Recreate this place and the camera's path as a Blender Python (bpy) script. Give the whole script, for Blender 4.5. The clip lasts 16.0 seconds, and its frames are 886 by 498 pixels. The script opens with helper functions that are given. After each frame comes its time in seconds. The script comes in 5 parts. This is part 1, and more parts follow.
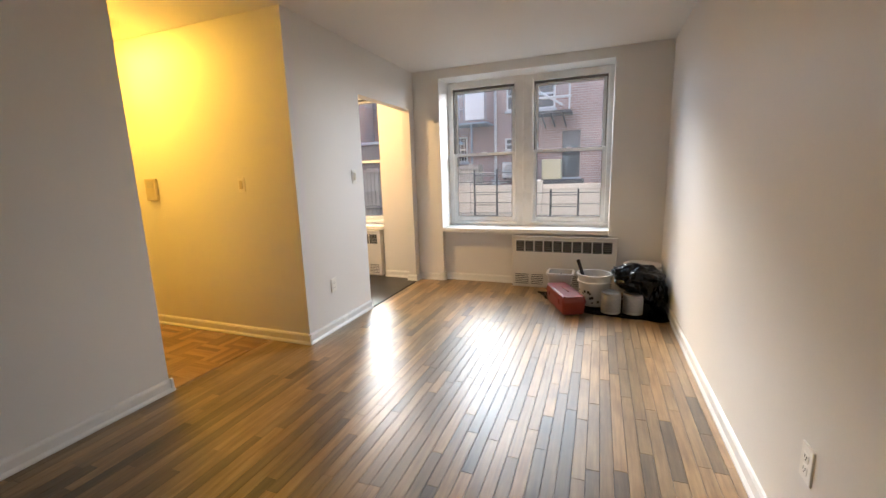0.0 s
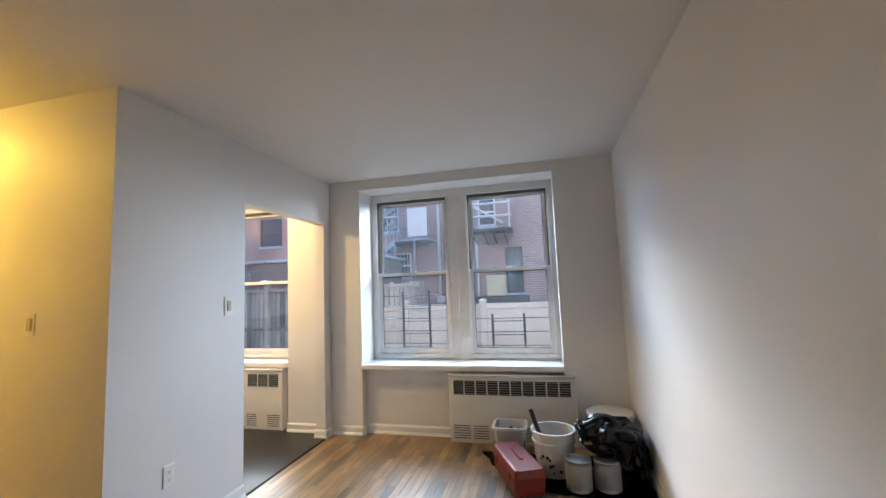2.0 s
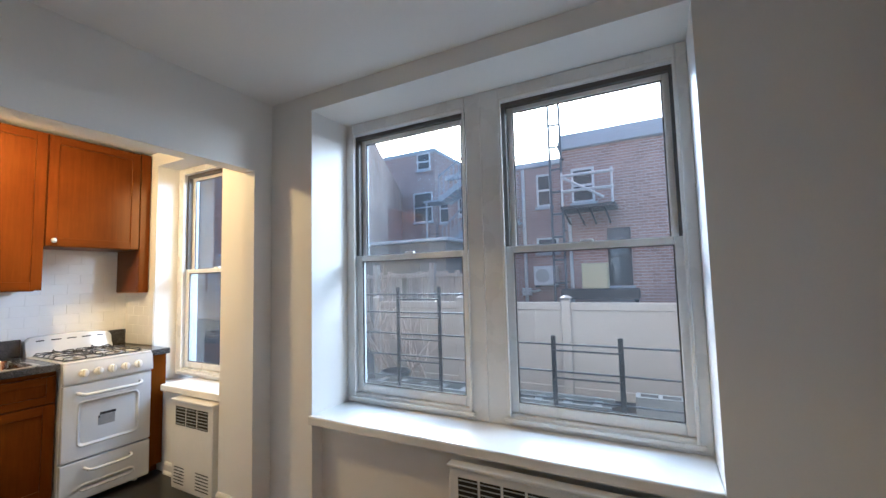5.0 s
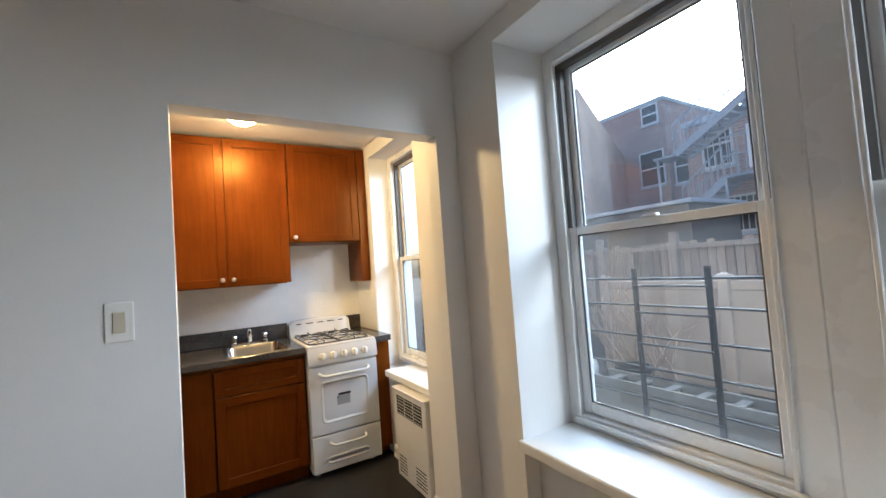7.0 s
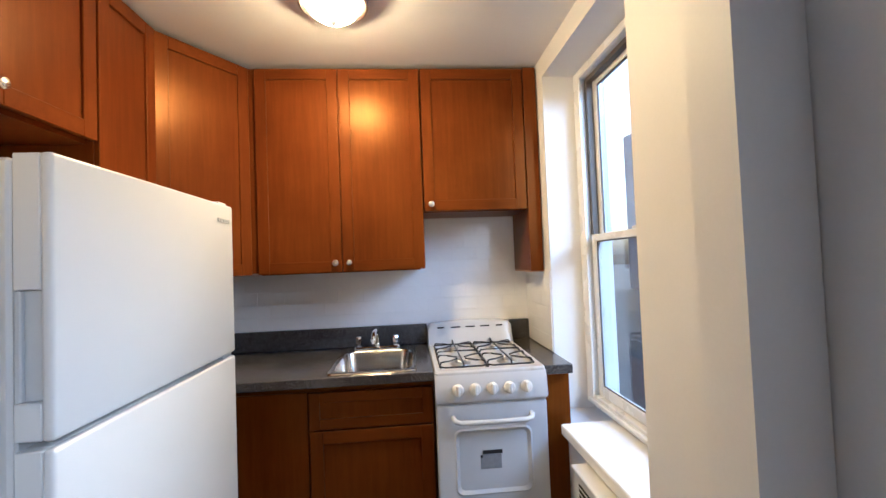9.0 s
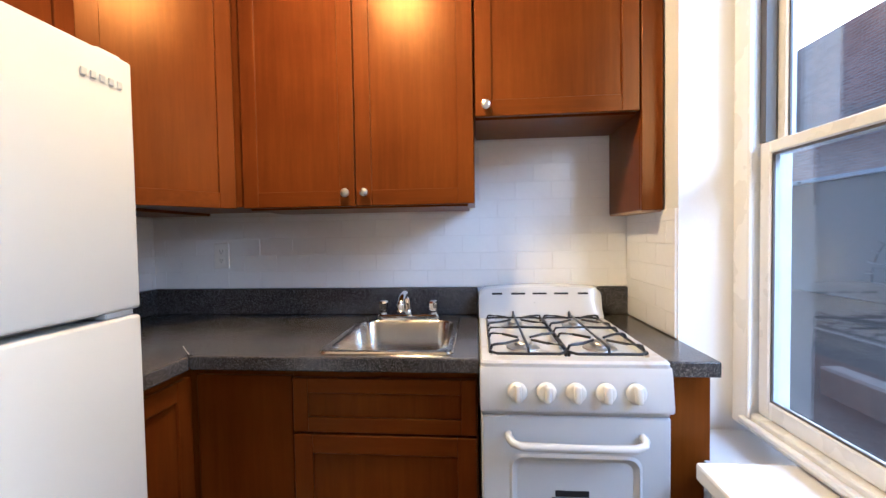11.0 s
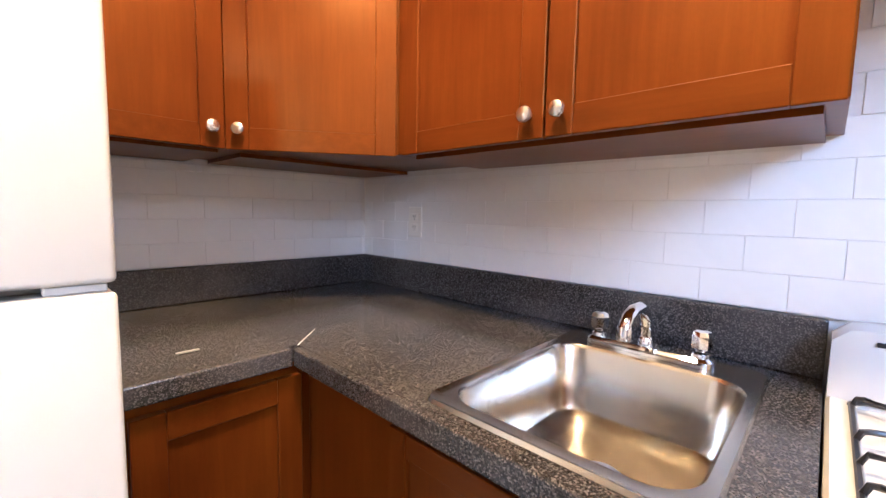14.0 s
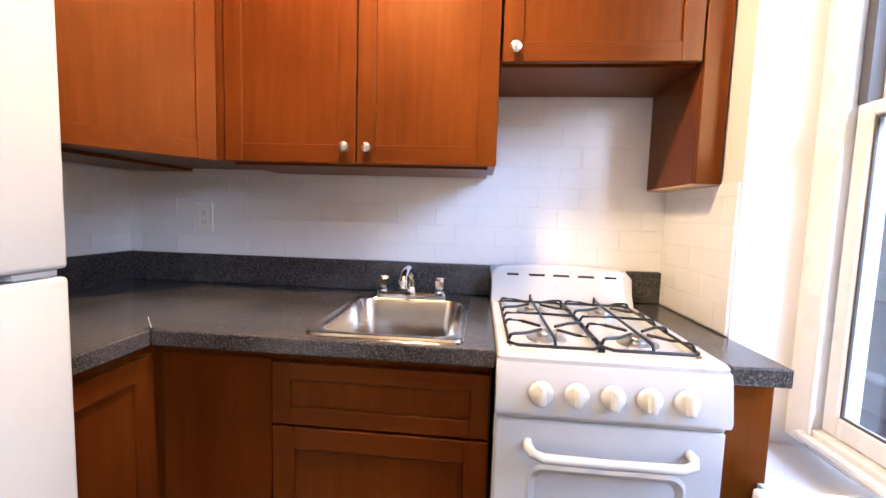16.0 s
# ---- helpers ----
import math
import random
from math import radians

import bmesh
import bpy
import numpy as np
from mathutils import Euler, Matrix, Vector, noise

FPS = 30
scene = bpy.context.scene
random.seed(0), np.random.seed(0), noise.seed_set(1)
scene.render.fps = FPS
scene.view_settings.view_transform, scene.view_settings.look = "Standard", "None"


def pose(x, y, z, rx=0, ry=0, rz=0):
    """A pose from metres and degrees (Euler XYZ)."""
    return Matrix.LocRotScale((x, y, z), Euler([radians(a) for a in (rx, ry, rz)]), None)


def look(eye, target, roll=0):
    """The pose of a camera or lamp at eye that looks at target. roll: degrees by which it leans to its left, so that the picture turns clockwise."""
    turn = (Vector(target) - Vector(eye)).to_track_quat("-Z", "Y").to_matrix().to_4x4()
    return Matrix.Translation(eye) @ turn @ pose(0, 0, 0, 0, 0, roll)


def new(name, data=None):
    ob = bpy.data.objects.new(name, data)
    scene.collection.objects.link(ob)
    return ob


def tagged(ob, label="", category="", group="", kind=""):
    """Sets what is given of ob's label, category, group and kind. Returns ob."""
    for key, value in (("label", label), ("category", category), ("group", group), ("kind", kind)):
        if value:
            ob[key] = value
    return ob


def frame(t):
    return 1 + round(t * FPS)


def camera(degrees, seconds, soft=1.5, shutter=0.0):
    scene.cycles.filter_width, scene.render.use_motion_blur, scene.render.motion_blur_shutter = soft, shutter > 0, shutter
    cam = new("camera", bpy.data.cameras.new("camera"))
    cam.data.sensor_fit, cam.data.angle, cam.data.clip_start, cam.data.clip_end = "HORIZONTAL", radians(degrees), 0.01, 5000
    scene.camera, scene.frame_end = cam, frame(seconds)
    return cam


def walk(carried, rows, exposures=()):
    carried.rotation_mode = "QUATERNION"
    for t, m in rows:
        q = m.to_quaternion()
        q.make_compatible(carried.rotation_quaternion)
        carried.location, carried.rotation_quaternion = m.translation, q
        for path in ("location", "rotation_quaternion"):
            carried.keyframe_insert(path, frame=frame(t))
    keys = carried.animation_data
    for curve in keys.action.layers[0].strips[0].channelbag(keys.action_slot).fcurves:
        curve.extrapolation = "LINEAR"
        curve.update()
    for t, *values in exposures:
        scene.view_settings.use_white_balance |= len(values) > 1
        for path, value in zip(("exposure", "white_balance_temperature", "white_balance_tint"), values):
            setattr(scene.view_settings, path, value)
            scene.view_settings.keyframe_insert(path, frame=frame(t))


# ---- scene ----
cam = camera(95.1, 16.0)
PATH = [
    (0, (-0.26, 0.659, 1.293), (-0.97, 2.495, 0.934), -1.8),
    (0.5, (-0.246, 0.77, 1.336), (-0.856, 2.673, 1.245), -1.9),
    (1, (-0.22, 1.008, 1.362), (-0.8, 2.921, 1.413), -2.2),
    (1.5, (-0.212, 1.245, 1.364), (-0.747, 3.167, 1.506), -1.8),
    (2, (-0.277, 1.551, 1.378), (-0.749, 3.486, 1.565), -2.2),
    (2.5, (-0.233, 1.872, 1.36), (-0.67, 3.813, 1.557), -2.6),
    (3, (-0.245, 2.182, 1.369), (-0.671, 4.127, 1.549), -1.1),
    (3.2, (-0.276, 2.322, 1.353), (-0.69, 4.271, 1.526), -1.1),
    (5.3, (-0.321, 3.683, 1.395), (-1.418, 5.349, 1.536), -2.2),
    (5.5, (-0.342, 3.728, 1.396), (-1.558, 5.309, 1.537), -2.8),
    (6, (-0.331, 3.924, 1.415), (-1.872, 5.193, 1.54), -2.5),
    (6.5, (-0.41, 4.021, 1.401), (-2.098, 5.091, 1.486), -3.1),
    (7, (-0.694, 4.106, 1.409), (-2.398, 5.149, 1.497), -4.1),
    (7.5, (-0.974, 4.231, 1.395), (-2.753, 5.144, 1.428), -3.5),
    (8, (-1.254, 4.412, 1.399), (-3.165, 5.003, 1.39), -1.1),
    (8.5, (-1.553, 4.503, 1.396), (-3.513, 4.903, 1.402), -1.3),
    (9, (-1.813, 4.649, 1.413), (-3.805, 4.813, 1.473), -2.2),
    (9.2, (-1.881, 4.725, 1.396), (-3.878, 4.758, 1.491), -2.2),
    (11.3, (-2.638, 4.737, 1.252), (-4.623, 4.513, 1.152), -0.5),
    (11.5, (-2.717, 4.727, 1.245), (-4.693, 4.435, 1.132), -0.1),
    (12, (-2.905, 4.672, 1.235), (-4.841, 4.187, 1.094), 0.7),
    (12.5, (-3.077, 4.688, 1.228), (-4.883, 3.838, 1.091), 1.9),
    (13, (-3.182, 4.722, 1.237), (-4.752, 3.49, 1.098), 2.2),
    (13.5, (-3.22, 4.724, 1.231), (-4.637, 3.322, 1.076), 1.1),
    (14, (-3.239, 4.723, 1.226), (-4.683, 3.35, 1.047), 1.1),
    (14.5, (-3.198, 4.714, 1.225), (-4.815, 3.552, 1.033), 1.8),
    (15, (-3.05, 4.666, 1.213), (-4.901, 3.936, 1.008), 2.1),
    (15.5, (-2.896, 4.659, 1.213), (-4.852, 4.31, 0.983), 2.5),
    (16, (-2.724, 4.69, 1.229), (-4.708, 4.511, 1.059), 1.8),
]
EXPOSURES = [(0.0, 2.1, 5650, 10), (1.5, 1.9, 5150, 8), (2.5, 2.05, 4750, 5), (3.2, 2.2, 4750, 4), (5.5, 1.5, 4750, 6), (6.5, 1.5, 5050, 5), (7.5, 1.4, 4950, 5), (8.5, 1.22, 4450, 8), (9.2, 1.35, 4400, 10), (11.3, 1.6, 4450, 12), (13.5, 2.2, 4700, 18), (15.0, 2.3, 4700, 18), (16.0, 2.05, 4650, 18)]
walk(cam, [(t, look(eye, target, roll)) for t, eye, target, roll in PATH], exposures=EXPOSURES)

# ---- light ----
world = bpy.data.worlds.new("world")
scene.world = world
world.use_nodes = True
wn = world.node_tree
sky = wn.nodes.new("ShaderNodeTexSky")
sky.sky_type = "NISHITA"
sky.sun_disc = False
sky.sun_elevation = radians(24)
sky.sun_rotation = radians(-28)
sky.air_density, sky.dust_density = 1.0, 7.0
wn.links.new(sky.outputs["Color"], wn.nodes["Background"].inputs["Color"])
wn.nodes["Background"].inputs["Strength"].default_value = 0.15
sun = new("sun", bpy.data.lights.new("sun", "SUN"))
sun.data.energy, sun.data.angle, sun.data.color = 0.78, radians(16), (1.0, 0.95, 0.88)
SUN_FROM = Vector((math.sin(radians(-28)) * math.cos(radians(24)), math.cos(radians(-28)) * math.cos(radians(24)), math.sin(radians(24))))
sun.matrix_world = look(SUN_FROM * 30, (0, 0, 0))


def window_light(name, x, y, z, aim, width, watts, colour):
    """An added area lamp outside a window opening, standing in for yard and sky daylight."""
    ob = new(name, bpy.data.lights.new(name, "AREA"))
    ob.data.shape, ob.data.size, ob.data.size_y = "RECTANGLE", width, 1.1
    ob.data.energy, ob.data.color = watts, colour
    ob.matrix_world = look((x, y, z), aim)


window_light("window_light_high", -1.1, 6.9, 2.9, (-1.1, 4.0, 1.2), 1.9, 14, (0.56, 0.78, 1.0))
window_light("window_light_side", 0.9, 7.2, 2.7, (-2.2, 4.2, 1.0), 1.3, 56, (1.0, 0.94, 0.84))
window_light("window_light_kitchen", -2.3, 7.0, 2.75, (-4.3, 4.1, 1.15), 0.9, 22, (0.80, 0.90, 1.0))


# ---- materials ----
def nodes_of(name):
    m = bpy.data.materials.new(name)
    m.use_nodes = True
    return m, m.node_tree.nodes, m.node_tree.links, m.node_tree.nodes["Principled BSDF"]


def coords(n, l, scale=(1, 1, 1), obj=True):
    t = n.new("ShaderNodeTexCoord")
    mp = n.new("ShaderNodeMapping")
    mp.inputs["Scale"].default_value = scale
    l.new(t.outputs["Object" if obj else "Generated"], mp.inputs["Vector"])
    return mp.outputs["Vector"]


def noise_node(n, l, vec, scale, detail=4.0, rough=0.55):
    t = n.new("ShaderNodeTexNoise")
    t.inputs["Scale"].default_value = scale
    t.inputs["Detail"].default_value = detail
    t.inputs["Roughness"].default_value = rough
    l.new(vec, t.inputs["Vector"])
    return t.outputs["Fac"]


def ramp(n, l, fac, stops):
    r = n.new("ShaderNodeValToRGB")
    while len(r.color_ramp.elements) < len(stops):
        r.color_ramp.elements.new(0.5)
    for e, (p, c) in zip(r.color_ramp.elements, stops):
        e.position, e.color = p, (*c, 1)
    l.new(fac, r.inputs["Fac"])
    return r.outputs["Color"]


def mix(n, l, a, b, fac, mode="MIX"):
    m = n.new("ShaderNodeMix")
    m.data_type, m.blend_type = "RGBA", mode
    for sock, v in ((m.inputs[0], fac), (m.inputs[6], a), (m.inputs[7], b)):
        if hasattr(v, "links"):
            l.new(v, sock)
        else:
            sock.default_value = v if isinstance(v, float) else (*v, 1)
    return m.outputs[2]


def bump(n, l, p, height, strength, distance=0.002):
    b = n.new("ShaderNodeBump")
    b.inputs["Strength"].default_value, b.inputs["Distance"].default_value = strength, distance
    l.new(height, b.inputs["Height"])
    l.new(b.outputs["Normal"], p.inputs["Normal"])


def surface(name, base, rough=0.5, metal=0.0, vary=0.12, big=1.5, small=60.0, bumps=0.15, grain=(1, 1, 1), coat=0.0, dist=0.001, rvary=0.03, spec=0.5):
    """Paint, plastic, metal or stone with patchy tone, fine grain and relief."""
    m, n, l, p = nodes_of(name)
    v = coords(n, l, grain)
    a, b = noise_node(n, l, v, big, 3), noise_node(n, l, v, small, 5)
    dark = tuple(c * (1 - vary) for c in base)
    light = tuple(min(1, c * (1 + vary * 0.5)) for c in base)
    col = mix(n, l, ramp(n, l, a, ((0.3, dark), (0.7, light))), base, 0.45)
    col = mix(n, l, col, ramp(n, l, b, ((0.3, dark), (0.7, light))), 0.35)
    l.new(col, p.inputs["Base Color"])
    r = ramp(n, l, a, ((0.3, (max(0.02, rough - rvary),) * 3), (0.7, (min(1, rough + rvary),) * 3)))
    l.new(r, p.inputs["Roughness"])
    p.inputs["Metallic"].default_value = metal
    p.inputs["Coat Weight"].default_value = coat
    p.inputs["Coat Roughness"].default_value = 0.12
    p.inputs["Specular IOR Level"].default_value = spec
    if bumps:
        bump(n, l, p, b, bumps, dist)
    return m


def wood(name, dark, mid, light, rough=0.3, axis=2, per_object=0.0, grain=1.0, coat=0.25, spec=0.5, clear=0.18, mottle=0.38):
    """Stained wood with long grain along one axis."""
    m, n, l, p = nodes_of(name)
    s = [22 * grain] * 3
    s[axis] = 1.6 * grain
    v = coords(n, l, tuple(s))
    if per_object:
        info = n.new("ShaderNodeObjectInfo")
        add = n.new("ShaderNodeVectorMath")
        add.operation = "MULTIPLY_ADD"
        comb = n.new("ShaderNodeCombineXYZ")
        for k in range(3):
            l.new(info.outputs["Random"], comb.inputs[k])
        l.new(comb.outputs[0], add.inputs[0])
        add.inputs[1].default_value = (37, 53, 71)
        l.new(v, add.inputs[2])
        v = add.outputs[0]
    fine = noise_node(n, l, v, 2.2, 8, 0.65)
    broad = noise_node(n, l, coords(n, l), 2.3, 3)
    col = ramp(n, l, fine, ((0.28, dark), (0.5, mid), (0.75, light)))
    col = mix(n, l, col, ramp(n, l, broad, ((0.35, tuple(c * 0.78 for c in mid)), (0.65, light))), mottle)
    if per_object:
        tone = ramp(n, l, info.outputs["Random"], ((0.0, tuple(1 - per_object for _ in "rgb")), (0.5, (0.95, 0.95, 0.95)), (1.0, (1 + per_object * 0.55, 1 + per_object * 0.42, 1 + per_object * 0.3))))
        col = mix(n, l, col, tone, 1.0, "MULTIPLY")
    l.new(col, p.inputs["Base Color"])
    l.new(ramp(n, l, broad, ((0.3, (rough - 0.03,) * 3), (0.7, (rough + 0.03,) * 3))), p.inputs["Roughness"])
    p.inputs["Coat Weight"].default_value, p.inputs["Coat Roughness"].default_value = coat, clear
    p.inputs["Specular IOR Level"].default_value = spec
    bump(n, l, p, fine, 0.12, 0.001)
    return m


def glow(name, colour, strength):
    m, n, l, p = nodes_of(name)
    p.inputs["Base Color"].default_value = (0.9, 0.88, 0.82, 1)
    p.inputs["Emission Color"].default_value = (*colour, 1)
    p.inputs["Emission Strength"].default_value = strength
    return m


def pane_material():
    m, n, l, p = nodes_of("window_glass")
    out = n["Material Output"]
    t, g, mx, f = n.new("ShaderNodeBsdfTransparent"), n.new("ShaderNodeBsdfGlossy"), n.new("ShaderNodeMixShader"), n.new("ShaderNodeLayerWeight")
    t.inputs["Color"].default_value = (0.93, 0.96, 0.97, 1)
    g.inputs["Roughness"].default_value = 0.02
    f.inputs["Blend"].default_value = 0.25
    k = n.new("ShaderNodeMath")
    k.operation = "MULTIPLY_ADD"
    k.inputs[1].default_value, k.inputs[2].default_value = 0.5, 0.02
    l.new(f.outputs["Facing"], k.inputs[0])
    l.new(k.outputs[0], mx.inputs[0])
    l.new(t.outputs[0], mx.inputs[1])
    l.new(g.outputs[0], mx.inputs[2])
    # dusty-glass film that scatters the daylight; outdoor haze and glare are put into it
    dust_haze, film = n.new("ShaderNodeBsdfTranslucent"), n.new("ShaderNodeMixShader")
    dust_haze.inputs["Color"].default_value = (0.9, 0.92, 0.95, 1)
    v = coords(n, l, (1, 1, 0.5))
    l.new(ramp(n, l, noise_node(n, l, v, 2.4, 6), ((0.3, (0.004,) * 3), (0.75, (0.016,) * 3))), film.inputs[0])
    l.new(mx.outputs[0], film.inputs[1])
    l.new(dust_haze.outputs[0], film.inputs[2])
    l.new(film.outputs[0], out.inputs["Surface"])
    return m


def brick_material(name, base, mortar, sx=1.0):
    """Far brickwork: courses too small to build one by one."""
    m, n, l, p = nodes_of(name)
    t = n.new("ShaderNodeTexCoord")
    sep, comb = n.new("ShaderNodeSeparateXYZ"), n.new("ShaderNodeCombineXYZ")
    l.new(t.outputs["Object"], sep.inputs[0])
    add = n.new("ShaderNodeMath")
    l.new(sep.outputs[0], add.inputs[0])
    l.new(sep.outputs[1], add.inputs[1])
    l.new(add.outputs[0], comb.inputs[0])
    l.new(sep.outputs[2], comb.inputs[1])
    b = n.new("ShaderNodeTexBrick")
    b.inputs["Scale"].default_value = 1.0
    b.inputs["Brick Width"].default_value, b.inputs["Row Height"].default_value = 0.21, 0.075
    b.inputs["Mortar Size"].default_value = 0.009
    b.inputs["Color1"].default_value = (*base, 1)
    b.inputs["Color2"].default_value = (*(c * 0.72 for c in base), 1)
    b.inputs["Mortar"].default_value = (*mortar, 1)
    l.new(comb.outputs[0], b.inputs["Vector"])
    st = noise_node(n, l, t.outputs["Object"], 0.5, 5)
    col = mix(n, l, b.outputs["Color"], ramp(n, l, st, ((0.3, (0.55, 0.5, 0.48)), (0.7, (1.1, 1.1, 1.1)))), 0.6, "MULTIPLY")
    l.new(col, p.inputs["Base Color"])
    p.inputs["Roughness"].default_value = 0.9
    bump(n, l, p, b.outputs["Fac"], 0.5, -0.01)
    return m


M_WALL = surface("wall_paint", (0.80, 0.785, 0.755), 0.55, vary=0.04, big=0.9, small=140, bumps=0.12, dist=0.0008)
M_CEIL = surface("ceiling_paint", (0.80, 0.79, 0.77), 0.6, vary=0.04, big=0.7, small=90, bumps=0.1, dist=0.0008)
M_TRIM = surface("trim_paint", (0.82, 0.81, 0.78), 0.25, vary=0.05, big=4, small=60, bumps=0.08)
M_SASH = surface("sash_vinyl", (0.80, 0.80, 0.79), 0.28, vary=0.05, big=5, small=80, bumps=0.05)
M_GASKET = surface("window_gasket", (0.10, 0.092, 0.083), 0.5, vary=0.2)
M_GLASS = pane_material()
M_BOARD = wood("oak_strip", (0.085, 0.047, 0.016), (0.25, 0.155, 0.058), (0.44, 0.305, 0.14), 0.38, axis=1, per_object=0.62, grain=0.9, coat=0.6, clear=0.40)
M_BOARD_FAR = wood("oak_strip_joined", (0.15, 0.078, 0.03), (0.29, 0.17, 0.078), (0.42, 0.27, 0.14), 0.22, axis=1, grain=0.9, coat=0.5)
M_JOINT = surface("floor_joint", (0.05, 0.03, 0.018), 0.8)
M_PARQUET = wood("oak_parquet", (0.19, 0.10, 0.035), (0.35, 0.20, 0.08), (0.46, 0.29, 0.13), 0.25, axis=0, per_object=0.35, coat=0.5)
M_KFLOOR = surface("dark_sheet_floor", (0.022, 0.022, 0.024), 0.3, vary=0.35, big=3, small=45, bumps=0.2)
M_CHERRY = wood("cherry_cabinet", (0.058, 0.0100, 0.0004), (0.099, 0.0206, 0.0006), (0.154, 0.0378, 0.0008), 0.33, axis=2, grain=0.8, coat=0.0, spec=0.36, mottle=0.5)
M_CHERRY_H = wood("cherry_cabinet_across", (0.058, 0.0100, 0.0004), (0.099, 0.0206, 0.0006), (0.154, 0.0378, 0.0008), 0.33, axis=1, grain=0.8, coat=0.0, spec=0.36, mottle=0.5)
# orange specular tint puts the lamp's golden glow into the cabinet highlights
for gloss_tinted in (M_CHERRY, M_CHERRY_H):
    gloss_tinted.node_tree.nodes["Principled BSDF"].inputs["Specular Tint"].default_value = (1.0, 0.47, 0.11, 1)
M_RAWWOOD = wood("raw_plywood", (0.36, 0.22, 0.11), (0.46, 0.31, 0.17), (0.55, 0.40, 0.24), 0.55, axis=1, coat=0.0)
M_TILE = surface("glazed_tile", (0.82, 0.81, 0.79), 0.32, vary=0.03, big=9, small=40, bumps=0.05, coat=0.08)
M_GROUT = surface("grout", (0.76, 0.745, 0.72), 0.85, vary=0.15)
M_NICKEL = surface("brushed_nickel", (0.72, 0.69, 0.63), 0.28, metal=1.0, vary=0.05, small=200, bumps=0.05)
M_CHROME = surface("chrome", (0.82, 0.82, 0.83), 0.06, metal=1.0, vary=0.03, rvary=0.03, bumps=0)
M_STEEL = surface("brushed_steel", (0.58, 0.54, 0.47), 0.17, metal=1.0, vary=0.06, big=3, small=220, bumps=0.12, grain=(1, 8, 8), rvary=0.06)
M_ENAMEL = surface("white_enamel", (0.65, 0.65, 0.645), 0.16, vary=0.03, big=3, small=30, bumps=0.02, coat=0.3)
M_FRIDGE = surface("fridge_white", (0.61, 0.61, 0.595), 0.36, vary=0.02, big=2, small=350, bumps=0.25, dist=0.0006)
M_GREYPLAST = surface("grey_plastic", (0.48, 0.49, 0.49), 0.4, vary=0.06)
M_DARKGAP = surface("dark_gap", (0.012, 0.012, 0.013), 0.7, vary=0.2)
M_IRON = surface("black_grate_enamel", (0.014, 0.014, 0.016), 0.35, vary=0.3, small=120, bumps=0.2)
M_BURNER = surface("burner_alloy", (0.55, 0.54, 0.52), 0.35, metal=0.8, vary=0.15)
M_KNOBW = surface("cream_knob", (0.78, 0.75, 0.68), 0.3, vary=0.05)
M_PLATE = surface("ivory_plate", (0.86, 0.84, 0.78), 0.3, vary=0.04)
M_SWITCH = surface("beige_rocker", (0.60, 0.53, 0.40), 0.3, vary=0.05)
M_RAD = surface("radiator_enamel", (0.77, 0.755, 0.72), 0.32, vary=0.06, big=3, small=40, bumps=0.05)
M_WHITEPL = surface("white_bucket_plastic", (0.64, 0.63, 0.61), 0.38, vary=0.1, big=6, small=40)
M_RED = surface("red_toolbox_plastic", (0.19, 0.028, 0.016), 0.45, spec=0.35, vary=0.2, big=5, small=60)
M_BAG = surface("black_bag_film", (0.003, 0.003, 0.0035), 0.14, vary=0.3, big=12, small=70, bumps=0.5, dist=0.004, spec=0.22)
M_CAN = surface("tin_can", (0.42, 0.42, 0.42), 0.33, metal=0.9, vary=0.12)
M_LABELP = surface("can_label_paper", (0.30, 0.30, 0.30), 0.6, vary=0.3, big=14, small=50)
M_DKTOOL = surface("dark_tool_handle", (0.03, 0.03, 0.032), 0.5, vary=0.3)
M_BARS = surface("guard_paint", (0.018, 0.018, 0.02), 0.5, vary=0.3)
M_DOME = glow("lamp_glass", (1.0, 0.60, 0.21), 122.0)
M_HALLGLOW = glow("hall_lamp_glass", (1.0, 0.50, 0.05), 32.0)
M_BRONZE = surface("lamp_pan_metal", (0.62, 0.60, 0.55), 0.3, metal=1.0, vary=0.05)


def stained_enamel():
    m, n, l, p = nodes_of("stained_enamel")
    v = coords(n, l)
    a, b = noise_node(n, l, v, 7.0, 5), noise_node(n, l, v, 26.0, 4)
    spots = mix(n, l, ramp(n, l, a, ((0.52, (0, 0, 0)), (0.72, (0.55, 0.55, 0.55)))), ramp(n, l, b, ((0.35, (0, 0, 0)), (0.7, (1, 1, 1)))), 1.0, "MULTIPLY")
    l.new(mix(n, l, (0.66, 0.66, 0.65), (0.46, 0.37, 0.23), spots), p.inputs["Base Color"])
    p.inputs["Roughness"].default_value = 0.2
    p.inputs["Coat Weight"].default_value = 0.25
    return m


M_COOKTOP = stained_enamel()


